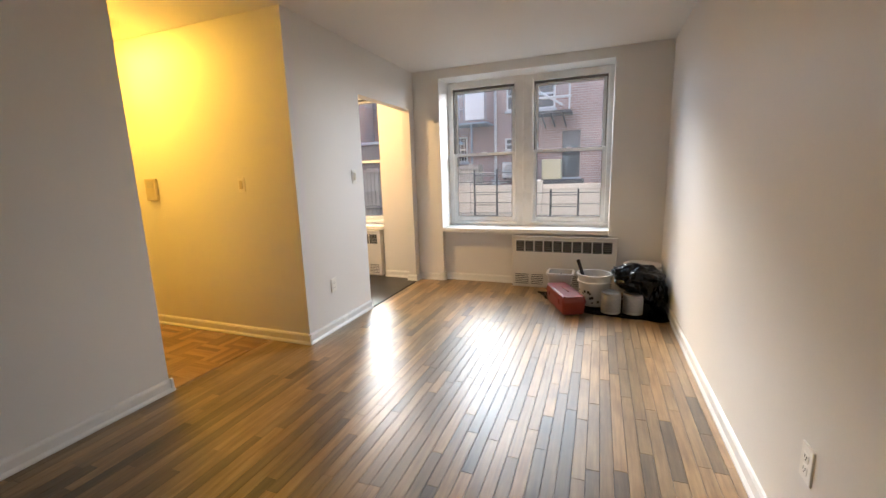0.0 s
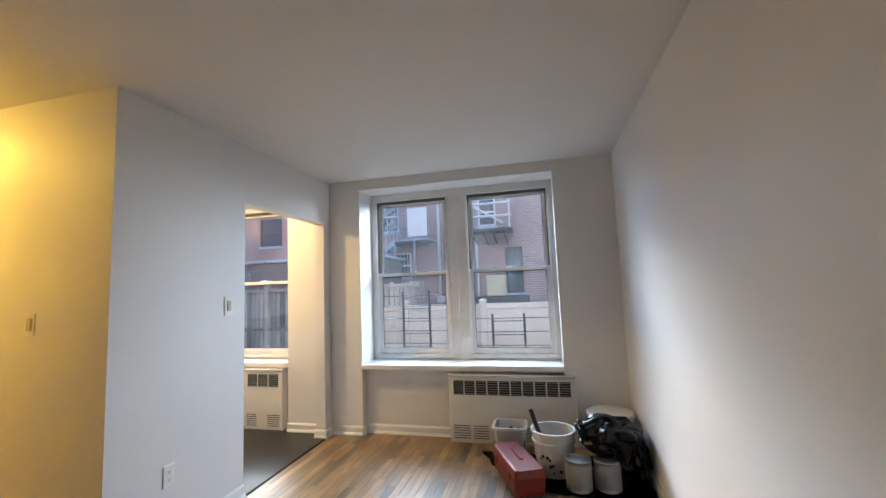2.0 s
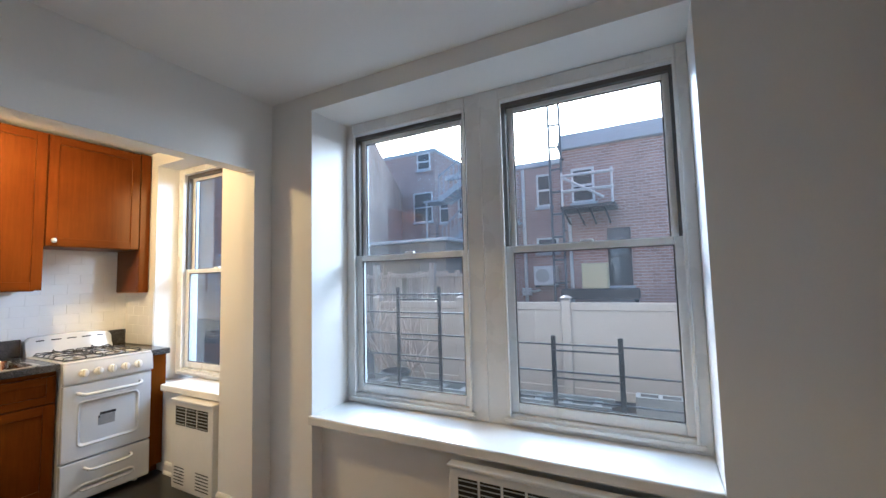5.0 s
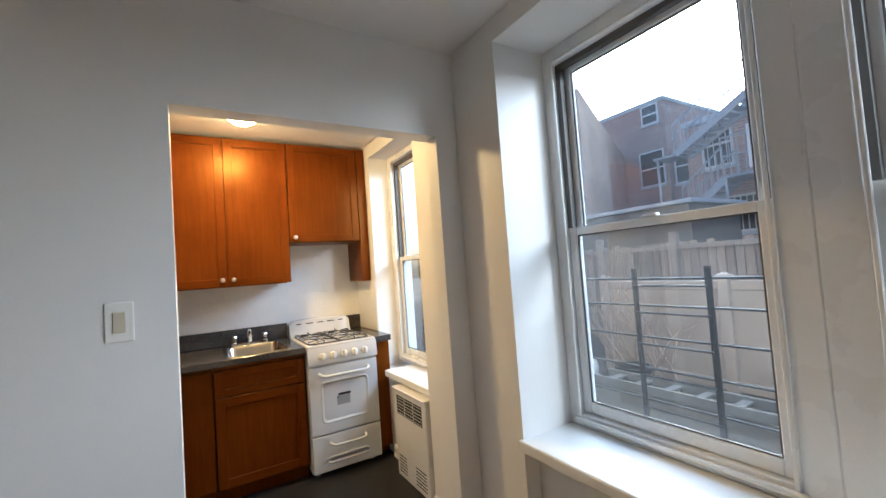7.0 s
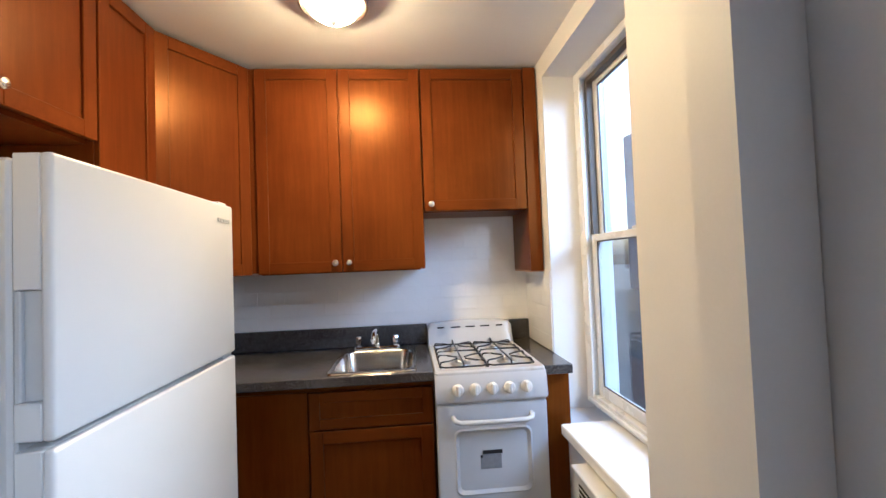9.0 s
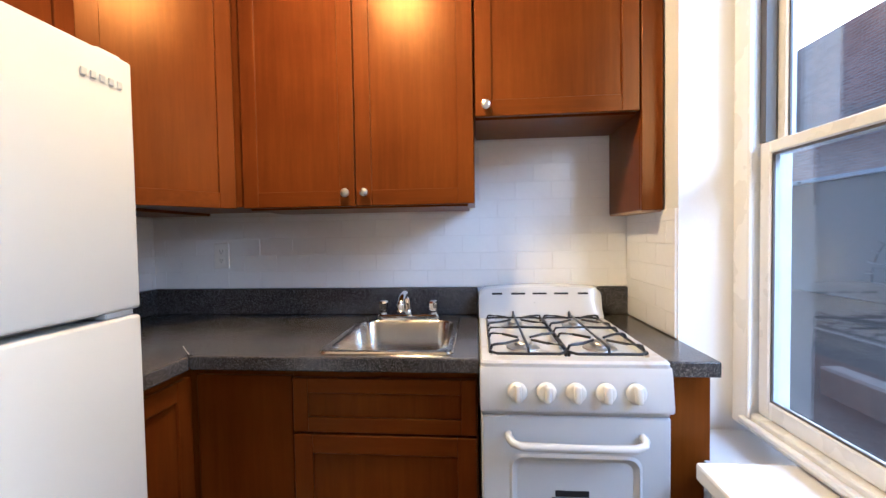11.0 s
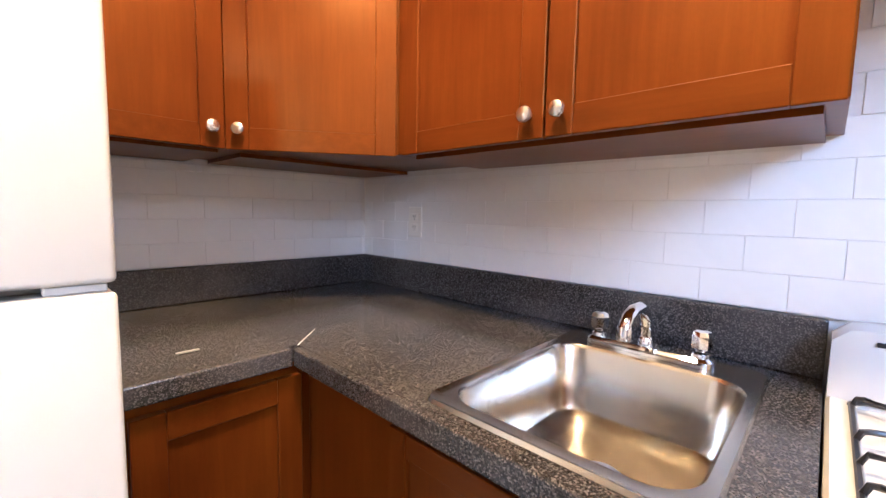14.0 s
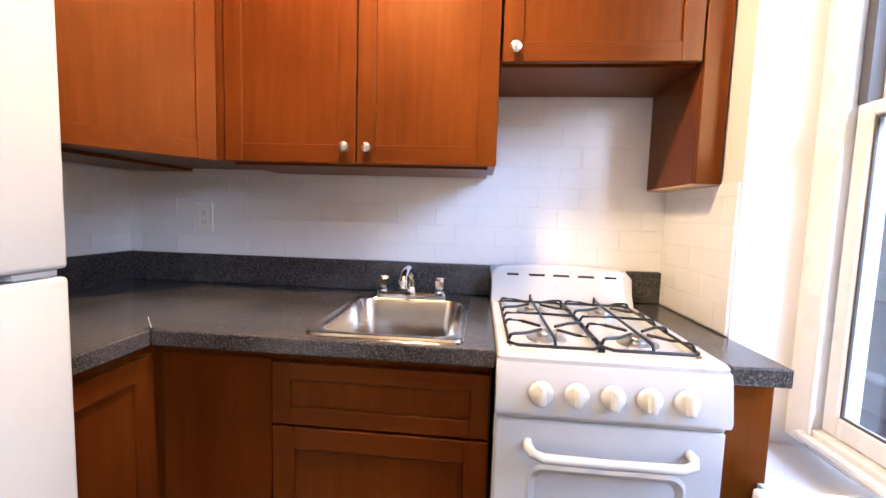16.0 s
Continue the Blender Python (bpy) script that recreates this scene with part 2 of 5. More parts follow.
def speckled():
    m, n, l, p = nodes_of("speckled_laminate")
    v = coords(n, l)
    vor = n.new("ShaderNodeTexVoronoi")
    vor.inputs["Scale"].default_value = 430
    l.new(v, vor.inputs["Vector"])
    val = n.new("ShaderNodeSeparateColor")
    l.new(vor.outputs["Color"], val.inputs[0])
    col = ramp(n, l, val.outputs[0], ((0.0, (0.014, 0.014, 0.015)), (0.5, (0.030, 0.028, 0.027)), (0.78, (0.075, 0.066, 0.059)), (0.96, (0.14, 0.127, 0.117))))
    # pale patches for scuffs, with the worktop's broad sheen put into the colour
    wear_sheen = noise_node(n, l, v, 3.2, 6)
    col = mix(n, l, col, (0.19, 0.172, 0.16), ramp(n, l, wear_sheen, ((0.44, (0, 0, 0)), (0.74, (0.32, 0.32, 0.32)))))
    l.new(col, p.inputs["Base Color"])
    l.new(ramp(n, l, wear_sheen, ((0.3, (0.17,) * 3), (0.7, (0.25,) * 3))), p.inputs["Roughness"])
    return m


M_LAMINATE = speckled()

# ---- building helpers ----
ORIGIN = {}


def box(bm, x0, x1, y0, y1, z0, z1, bevel=0.0, m=None, segments=1):
    """Adds a box, with softened edges where bevel is given."""
    r = bmesh.ops.create_cube(bm, size=1.0)
    vs = r["verts"]
    for v in vs:
        v.co = Vector(((x0 + x1) / 2 + v.co.x * (x1 - x0), (y0 + y1) / 2 + v.co.y * (y1 - y0), (z0 + z1) / 2 + v.co.z * (z1 - z0)))
    if bevel:
        edges = list({e for v in vs for e in v.link_edges})
        r = bmesh.ops.bevel(bm, geom=edges, offset=bevel, segments=segments, affect="EDGES", profile=0.5)
        vs = list({v for f in r["faces"] for v in f.verts} | {v for v in vs if v.is_valid})
    if m is not None:
        bmesh.ops.transform(bm, matrix=m, verts=vs)
    return vs


def rod(bm, a, b, r, sides=10, r2=None):
    """Adds a capped cylinder or cone from a to b."""
    a, b = Vector(a), Vector(b)
    d = b - a
    res = bmesh.ops.create_cone(bm, cap_ends=True, segments=sides, radius1=r, radius2=r if r2 is None else r2, depth=d.length)
    bmesh.ops.transform(bm, matrix=Matrix.Translation((a + b) / 2) @ d.to_track_quat("Z", "Y").to_matrix().to_4x4(), verts=res["verts"])
    return res["verts"]


def lathe(bm, profile, centre=(0, 0, 0), sides=28, m=None):
    """Turns a profile of (radius, height) round z."""
    rings = []
    for r, h in profile:
        if r < 1e-5:
            rings.append([bm.verts.new((0, 0, h))])
        else:
            rings.append([bm.verts.new((r * math.cos(2 * math.pi * k / sides), r * math.sin(2 * math.pi * k / sides), h)) for k in range(sides)])
    for a, b in zip(rings, rings[1:]):
        for k in range(sides):
            q = [a[k % len(a)], a[(k + 1) % len(a)], b[(k + 1) % len(b)], b[k % len(b)]]
            q = [v for i, v in enumerate(q) if v not in q[:i]]
            if len(q) > 2:
                bm.faces.new(q)
    vs = [v for r in rings for v in r]
    bmesh.ops.transform(bm, matrix=Matrix.Translation(centre) @ (m or Matrix()), verts=vs)
    return vs


def tube(bm, pts, r, sides=8):
    """A bent rod through points."""
    pts = [Vector(p) for p in pts]
    rings = []
    for i, p in enumerate(pts):
        d = (pts[min(i + 1, len(pts) - 1)] - pts[max(i - 1, 0)]).normalized()
        q = d.to_track_quat("Z", "Y")
        rings.append([bm.verts.new(p + q @ Vector((r * math.cos(2 * math.pi * k / sides), r * math.sin(2 * math.pi * k / sides), 0))) for k in range(sides)])
    for a, b in zip(rings, rings[1:]):
        best = min(range(sides), key=lambda s: (a[0].co - b[s].co).length)
        for k in range(sides):
            bm.faces.new((a[k], a[(k + 1) % sides], b[(k + 1 + best) % sides], b[(k + best) % sides]))
    bm.faces.new(rings[0][::-1])
    bm.faces.new(rings[-1])


def finish(name, bm, material, smooth=False):
    bmesh.ops.recalc_face_normals(bm, faces=bm.faces[:])
    me = bpy.data.meshes.new(name)
    bm.to_mesh(me)
    bm.free()
    me.materials.append(material)
    if smooth:
        me.polygons.foreach_set("use_smooth", [True] * len(me.polygons))
        me.set_sharp_from_angle(angle=radians(38))
    return me


def thing(name, base, label, category, group="", turn=0.0):
    """An empty at the base of a thing, under which its parts stand."""
    ob = new(name)
    ob.empty_display_size = 0.1
    ob.matrix_world = pose(*base, 0, 0, turn)
    ORIGIN[ob] = Vector(base)
    return tagged(ob, label, category, group)


def part(name, bm, material, parent, label="", smooth=False, local=False):
    """One mesh part under a thing or a part; built in the world's metres unless local."""
    base = ORIGIN[parent]
    if not local:
        bmesh.ops.translate(bm, vec=-base, verts=bm.verts[:])
    ob = new(name, finish(name, bm, material, smooth))
    ob.parent = parent
    ORIGIN[ob] = base
    return tagged(ob, label)


def single(name, bm, material, label, category, base, group="", smooth=False):
    """A thing that is one mesh."""
    bmesh.ops.translate(bm, vec=-Vector(base), verts=bm.verts[:])
    ob = new(name, finish(name, bm, material, smooth))
    ob.location = base
    ORIGIN[ob] = Vector(base)
    return tagged(ob, label, category, group)


def structure(name, boxes, material, label="", bevel=0.0, category=""):
    bm = bmesh.new()
    for b in boxes:
        box(bm, *b, bevel)
    ob = new(name, finish(name, bm, material))
    ORIGIN[ob] = Vector((0, 0, 0))
    return tagged(ob, label, category or name.split("_")[0], kind="structure")


def facing(x, y, z, turn):
    """A pose in which +x runs along a face, -y points out of it and z is up."""
    return pose(x, y, z, 0, 0, turn)


# ---- the rooms ----
H = 2.48
PX, PK = -2.36, -2.46
RX = 0.360
structure("wall_partition", [(PK, PX, 3.11, 4.044, 0, H), (PK, PX, 4.044, 5.13, 2.048, H), (PK, PX, 5.13, 5.25, 0, H)], M_WALL, "off-white painted plaster partition with an open kitchen doorway")
structure("wall_hall_north", [(-5.1, PK, 3.11, 3.21, 0, H)], M_WALL, "off-white painted wall between hall and kitchen")
structure("wall_hall_south", [(-5.1, -2.75, 2.12, 2.24, 0, H)], M_WALL, "off-white painted hall wall")
structure("wall_hall_end", [(-5.2, -5.1, 2.12, 3.21, 0, H)], M_WALL, "plain painted wall at the hall's end")
structure("wall_west", [(-2.87, -2.75, 1.43, 2.12, 0, H), (-3.0, -2.87, -1.7, 2.12, 0, H)], M_WALL, "off-white painted wall beside the hall")
structure("wall_east", [(RX, RX + 0.15, -1.7, 5.72, 0, H)], M_WALL, "long off-white painted wall")
structure("wall_south", [(-3.0, RX + 0.15, -1.82, -1.7, 0, H)], M_WALL, "plain off-white painted wall")
structure("wall_kitchen_west", [(-4.45, -4.32, 3.21, 5.72, 0, H)], M_WALL, "off-white painted wall behind the kitchen units")
structure("wall_north", [
    (-0.15, RX, 5.25, 5.72, 0, H), (-2.03, -0.15, 5.33, 5.72, 0, 0.625), (-2.03, -0.15, 5.25, 5.72, 2.38, H),
    (-2.845, -2.03, 5.252, 5.72, 0, H), (-3.88, -2.845, 5.36, 5.72, 0, 0.625),
    (-3.88, -2.845, 5.38, 5.72, 2.37, H), (-4.32, -3.88, 5.38, 5.72, 0, H)], M_WALL, "off-white painted outer wall with deep window recesses")
structure("ceiling", [(-5.2, RX + 0.15, -1.82, 5.72, H, H + 0.15)], M_CEIL, "plain painted plaster ceiling")
structure("ground_slab", [(-5.2, RX + 0.15, -1.82, 5.72, -0.25, -0.012)], M_JOINT, "dark subfloor seen in the board joints", category="floor")
structure("floor_kitchen", [(-4.32, -2.362, 3.21, 5.38, -0.012, 0.002)], M_KFLOOR, "dark charcoal sheet floor of the kitchen", category="floor")


def baseboard(x0, y0, x1, y1, nx, ny, name="baseboard", h=0.085):
    """A moulded skirting along a wall foot; nx, ny point into the room."""
    bm = bmesh.new()
    d = Vector((x1 - x0, y1 - y0, 0))
    m = Matrix((( d.x / d.length, nx, 0, x0), (d.y / d.length, ny, 0, y0), (0, 0, 1, 0), (0, 0, 0, 1)))
    prof = [(0, 0.002), (0.024, 0.002), (0.024, 0.012), (0.018, 0.022), (0.014, 0.026), (0.014, h - 0.016), (0.008, h - 0.004), (0, h)]
    ends = []
    for u in (0, d.length):
        ends.append([bm.verts.new(m @ Vector((u, a, b))) for a, b in prof])
    k = len(prof)
    for i in range(k):
        bm.faces.new((ends[0][i], ends[0][(i + 1) % k], ends[1][(i + 1) % k], ends[1][i]))
    bm.faces.new(ends[0])
    bm.faces.new(ends[1][::-1])
    ob = new(name, finish(name, bm, M_TRIM))
    return tagged(ob, "white painted moulded baseboard along the wall", "baseboard", kind="structure")


baseboard(PX, 3.09, PX, 4.044, 1, 0)
baseboard(-5.1, 3.11, PX + 0.02, 3.11, 0, -1)
baseboard(-2.75, 1.43, -2.75, 2.26, 1, 0)
baseboard(-5.1, 2.24, -2.73, 2.24, 0, 1)
baseboard(RX, -1.7, RX, 5.25, -1, 0)
baseboard(-3.0, -1.7, RX, -1.7, 0, 1)
baseboard(-0.16, 5.25, RX, 5.25, 0, -1)
baseboard(-2.03, 5.33, -1.17, 5.33, 0, -1)
baseboard(-2.36, 5.252, -2.03, 5.252, 0, -1)
baseboard(-2.03, 5.25, -2.03, 5.33, 1, 0)
baseboard(PX, 5.11, PX, 5.25, 1, 0, h=0.075)
baseboard(PK - 0.01, 5.13, PX + 0.02, 5.13, 0, -1, h=0.075)
baseboard(-2.845, 5.252, PK, 5.252, 0, -1)
baseboard(-2.845, 5.252, -2.845, 5.36, -1, 0)
baseboard(-3.63, 5.36, -2.845, 5.36, 0, -1)


def sill(x0, x1, y0, y1, z, name):
    bm = bmesh.new()
    box(bm, x0, x1, y0, y1, z - 0.048, z, 0.008, segments=2)
    ob = new(name, finish(name, bm, M_TRIM))
    return tagged(ob, "thick white painted window sill shelf", "sill", kind="structure")


sill(-2.045, -0.15, 5.235, 5.56, 0.66, "window_sill_1")
sill(-3.62, -2.845, 5.30, 5.56, 0.66, "window_sill_2")


def sash(x0, x1, z0, z1, y, win, upper):
    bm = bmesh.new()
    w, d = 0.042, 0.03
    low = 0.05 if not upper else 0.034
    top = 0.034
    box(bm, x0, x0 + w, y, y + d, z0, z1, 0.004)
    box(bm, x1 - w, x1, y, y + d, z0, z1, 0.004)
    box(bm, x0 + w, x1 - w, y, y + d, z0, z0 + low, 0.004)
    box(bm, x0 + w, x1 - w, y, y + d, z1 - top, z1, 0.004)
    s = part("sash", bm, M_SASH, win, "white vinyl sash")
    bm = bmesh.new()
    box(bm, x0 + w - 0.006, x1 - w + 0.006, y + 0.012, y + 0.017, z0 + low - 0.006, z1 - top + 0.006)
    p = part("pane", bm, M_GLASS, s, "clear window glass")
    p.visible_shadow = False
    bm = bmesh.new()
    e = 0.006
    a, b, c, f = x0 + w, x1 - w, z0 + low, z1 - top
    for q in ((a, a + e, c, f), (b - e, b, c, f), (a + e, b - e, f - e, f), (a + e, b - e, c, c + e)):
        box(bm, q[0], q[1], y + 0.006, y + 0.0115, q[2], q[3])
    part("gasket", bm, M_GASKET, s, "dark glazing gasket")


def window_unit(x0, x1, z0, z1, y, zm, name, out_l, out_r, out_t):
    """A double-hung window in its frame, with a wide flat casing to the recess."""
    win = thing(name, ((x0 + x1) / 2, y, z0), "white double-hung window with one pane per sash", "window")
    tagged(win, kind="structure")
    bm = bmesh.new()
    box(bm, out_l, x0, y - 0.02, y + 0.10, 0.66, out_t, 0.004)
    box(bm, x1, out_r, y - 0.02, y + 0.10, 0.66, out_t, 0.004)
    box(bm, x0, x1, y - 0.02, y + 0.10, z1, out_t, 0.004)
    box(bm, x0, x1, y - 0.02, y + 0.10, 0.66, z0, 0.004)
    part("window_frame", bm, M_SASH, win)
    bm = bmesh.new()
    for q in ((x0, x0 + 0.014), (x1 - 0.014, x1)):
        box(bm, q[0], q[1], y - 0.03, y - 0.0205, z0 - 0.014, z1 + 0.014, 0.003)
    box(bm, x0 + 0.014, x1 - 0.014, y - 0.03, y - 0.0205, z1, z1 + 0.014, 0.003)
    box(bm, x0 - 0.02, x1 + 0.02, y - 0.04, y - 0.0205, z0 - 0.034, z0 - 0.0145, 0.004)
    part("stop_bead", bm, M_TRIM, win)
    bm = bmesh.new()
    box(bm, x0 + 0.0005, x0 + 0.026, y + 0.006, y + 0.036, zm + 0.02, z1 - 0.001)
    box(bm, x1 - 0.026, x1 - 0.0005, y + 0.006, y + 0.036, zm + 0.02, z1 - 0.001)
    box(bm, x0 + 0.026, x1 - 0.026, y + 0.006, y + 0.036, z1 - 0.024, z1 - 0.001)
    part("jamb_track", bm, M_GASKET, win, "dark jamb liner track")
    sash(x0 + 0.012, x1 - 0.012, zm - 0.018, z1 - 0.012, y + 0.04, win, True)
    sash(x0 + 0.004, x1 - 0.004, z0 + 0.002, zm + 0.018, y + 0.004, win, False)
    bm = bmesh.new()
    box(bm, (x0 + x1) / 2 - 0.03, (x0 + x1) / 2 + 0.03, y + 0.004, y + 0.03, zm + 0.0185, zm + 0.03, 0.003)
    part("latch", bm, M_SASH, win, "small white sash latch")
    return win


WY = 5.565
window_unit(-1.975, -1.195, 0.715, 2.305, WY, 1.525, "window_1", -2.03, -1.105, 2.38)
window_unit(-1.0, -0.195, 0.715, 2.305, WY, 1.53, "window_2", -1.105, -0.15, 2.38)
window_unit(-3.80, -2.985, 0.715, 2.315, WY, 1.50, "window_3", -3.88, -2.845, 2.37)

# ---- kitchen units ----
KX = -4.318


def shaker(name, parent, w, h, m, t=0.02, rail=0.057):
    """A five-piece door: stiles and rails proud of a flat centre panel. Local: x across, -y out, z up."""
    bm = bmesh.new()
    box(bm, rail - 0.003, w - rail + 0.003, -t + 0.009, -0.003, rail - 0.003, h - rail + 0.003, 0, m)
    d = part(name, bm, M_CHERRY, parent)
    for u in (0, w - rail):
        bm = bmesh.new()
        box(bm, u, u + rail, -t, 0, 0, h, 0.0018, m)
        part("stile", bm, M_CHERRY, d)
    for z in (0, h - rail):
        bm = bmesh.new()
        box(bm, rail, w - rail, -t, 0, z, z + rail, 0.0018, m)
        part("rail", bm, M_CHERRY_H, d)
    return d


def knob(parent, m, u, z):
    bm = bmesh.new()
    prof = [(0.0, 0.0), (0.007, 0.0), (0.006, 0.010), (0.0145, 0.015), (0.0165, 0.020), (0.0145, 0.0255), (0.008, 0.0285), (0.0, 0.029)]
    lathe(bm, prof, sides=18, m=pose(0, 0, 0, 90, 0, 0))
    bmesh.ops.transform(bm, matrix=m @ pose(u, -0.02, z), verts=bm.verts[:])
    part("knob", bm, M_NICKEL, parent, "round brushed nickel knob", smooth=True)


def cabinet(name, label, base, boxes, doors, bottom=None):
    """Carcass boxes and doors; a door is (pose, width, height, knob u, knob z, kind)."""
    cab = thing(name, base, label, "cabinet", "kitchen cabinets")
    for k, b in enumerate(boxes):
        bm = bmesh.new()
        box(bm, *b, 0.001)
        part("body" if k == 0 else "toe_kick" if b[5] <= 0.101 else "side_panel", bm, M_CHERRY, cab)
    for m, w, h, ku, kz, kind in doors:
        if kind == "flat":
            bm = bmesh.new()
            box(bm, 0, w, -0.012, 0, 0, h, 0.0015, m)
            d = part("filler_panel", bm, M_CHERRY, cab)
        else:
            d = shaker(kind, cab, w, h, m, rail=0.045 if kind == "drawer_front" else 0.057)
        if ku is not None:
            knob(d, m, ku, kz)
    if bottom:
        bm = bmesh.new()
        for b in bottom:
            box(bm, *b)
        part("bottom_rail", bm, M_CHERRY_H, cab)
    return cab


CT = 2.462
CF = -3.988
wall_label = "tall cherry-stained wooden wall cabinet with shaker doors, hung under the ceiling"
# two-door wall cabinet over the sink; +x faces the room
E_ = lambda y, z, x=CF: facing(x, y, z, 90)
cabinet("wall_cabinet", "tall cherry-stained wall cabinet with two shaker doors above the sink", (-4.16, 4.3, 1.385), [(KX, CF, 3.830, 4.73, 1.385, CT)],
        [(E_(3.870, 1.378), 0.4255, 1.077, 0.394, 0.047, "door"), (E_(4.3005, 1.378), 0.4275, 1.077, 0.034, 0.047, "door")],
        [(KX, CF - 0.03, 3.872, 4.705, 1.3725, 1.3845)])
cabinet("wall_cabinet", "short cherry-stained wall cabinet with one door above the stove", (-4.16, 5.03, 1.69), [(KX, CF, 4.733, 5.300, 1.69, CT)],
        [(E_(4.737, 1.682), 0.558, 0.773, 0.036, 0.036, "door")], [(KX, CF - 0.02, 4.736, 5.298, 1.679, 1.6895)])
end = thing("end_panel", (-4.16, 5.337, 1.343), "cherry-stained end panel hanging beside the stove cabinet", "cabinet panel")
bm = bmesh.new()
box(bm, KX, CF - 0.001, 5.3015, 5.372, 1.343, CT, 0.0015)
part("panel", bm, M_CHERRY, end)
bm = bmesh.new()
box(bm, CF - 0.0005, CF + 0.02, 5.3015, 5.372, 1.341, CT, 0.002)
part("front_strip", bm, M_CHERRY, end)
bm = bmesh.new()
box(bm, KX, CF + 0.012, 5.304, 5.37, 1.3355, 1.3425)
part("raw_edge", bm, M_RAWWOOD, end, "pale raw plywood bottom edge")
# diagonal corner cabinet
DA, DB = Vector((-3.625, 3.565, 0)), Vector((CF, 3.828, 0))
corner = thing("corner_wall_cabinet", (-4.1, 3.4, 1.385), "cherry-stained diagonal corner wall cabinet with one shaker door", "cabinet", "kitchen cabinets")
bm = bmesh.new()
foot = [(KX, 3.212), (DA.x, 3.212), (DA.x, DA.y), (DB.x, DB.y), (KX, DB.y)]
lo, hi = [bm.verts.new((x, y, 1.385)) for x, y in foot], [bm.verts.new((x, y, CT)) for x, y in foot]
bm.faces.new(lo[::-1]), bm.faces.new(hi)
for k in range(5):
    bm.faces.new((lo[k], lo[(k + 1) % 5], hi[(k + 1) % 5], hi[k]))
part("body", bm, M_CHERRY, corner)
dd = DB - DA
DL = dd.length
DM = pose(DA.x, DA.y, 1.378, 0, 0, math.degrees(math.atan2(dd.y, dd.x)))
cd = shaker("door", corner, DL - 0.012, 1.077, DM @ pose(0.006, -0.001, 0))
knob(cd, DM @ pose(0.006, -0.001, 0), 0.036, 0.05)
bm = bmesh.new()
box(bm, KX, DA.x - 0.06, 3.215, 3.50, 1.3725, 1.3845)
part("bottom_rail", bm, M_CHERRY_H, corner)
# cabinets on the hall-side wall face +y
N_ = lambda x, y, z: pose(x, y, z, 0, 0, 180)
cabinet("wall_cabinet", "narrow cherry-stained wall cabinet with one door beside the corner", (-3.46, 3.4, 1.385), [(-3.62, -3.297, 3.212, 3.57, 1.385, CT)],
        [(N_(-3.300, 3.57, 1.378), 0.316, 1.077, 0.282, 0.05, "door")], [(-3.615, -3.30, 3.215, 3.54, 1.3725, 1.3845)])
cabinet("wall_cabinet", "short cherry-stained two-door wall cabinet above the refrigerator", (-2.92, 3.4, 1.88), [(-3.294, -2.52, 3.212, 3.57, 1.88, CT)],
        [(N_(-2.909, 3.57, 1.872), 0.382, 0.583, 0.036, 0.05, "door"), (N_(-2.524, 3.57, 1.872), 0.382, 0.583, 0.346, 0.05, "door")],
        [(-3.29, -2.53, 3.215, 3.55, 1.862, 1.8795)])
# base units
BF = -3.70
cabinet("base_cabinet", "cherry-stained sink base cabinet with a false drawer front and a door", (-4.0, 4.45, 0.0), [(KX, BF, 4.172, 4.733, 0.1, 0.70), (BF - 0.018, BF, 4.172, 4.733, 0.7005, 0.877), (KX, BF - 0.0185, 4.172, 4.19, 0.7005, 0.877), (KX, BF - 0.0185, 4.715, 4.733, 0.7005, 0.877), (KX, BF - 0.06, 4.172, 4.733, 0.002, 0.0995)],
        [(E_(4.178, 0.682, BF), 0.55, 0.163, None, None, "drawer_front"), (E_(4.178, 0.112, BF), 0.55, 0.562, None, None, "door")])
cabinet("base_cabinet", "dark cherry-stained blind corner base cabinet under the worktop", (-4.0, 3.7, 0.0), [(KX, BF - 0.012, 3.213, 4.17, 0.1, 0.878), (KX, BF - 0.07, 3.213, 4.17, 0.002, 0.1)],
        [(E_(3.86, 0.112, BF - 0.012), 0.307, 0.733, None, None, "flat")])
cabinet("base_cabinet", "cherry-stained base cabinet with one shaker door beside the refrigerator", (-3.52, 3.5, 0.0), [(BF - 0.011, -3.352, 3.213, 3.835, 0.1, 0.878), (BF - 0.011, -3.352, 3.213, 3.77, 0.002, 0.1)],
        [(N_(-3.356, 3.835, 0.112), 0.325, 0.733, None, None, "door")])
cabinet("base_cabinet", "narrow cherry-stained filler base unit between stove and window", (-4.0, 5.31, 0.0), [(KX, -3.69, 5.249, 5.376, 0.07, 0.878), (KX, -3.76, 5.249, 5.376, 0.002, 0.07)], [])


def worktop(name, label, outline, z1, base, hole=None, splash=()):
    """Laminate top with a rounded front edge; hole for the sink."""
    top = thing(name, base, label, "worktop")
    bm = bmesh.new()
    for b in outline:
        box(bm, *b, z1 - 0.038, z1, 0.0)
    bmesh.ops.remove_doubles(bm, verts=bm.verts[:], dist=0.0002)
    part("slab", bm, M_LAMINATE, top)
    for name_, b in splash:
        bm = bmesh.new()
        box(bm, *b, 0.004, segments=2)
        part(name_, bm, M_LAMINATE, top)
    return top


ZT = 0.916
SX0, SX1, SY0, SY1 = -4.245, -3.688, 4.250, 4.662
hx0, hx1, hy0, hy1 = SX0 + 0.012, SX1 - 0.012, SY0 + 0.012, SY1 - 0.012
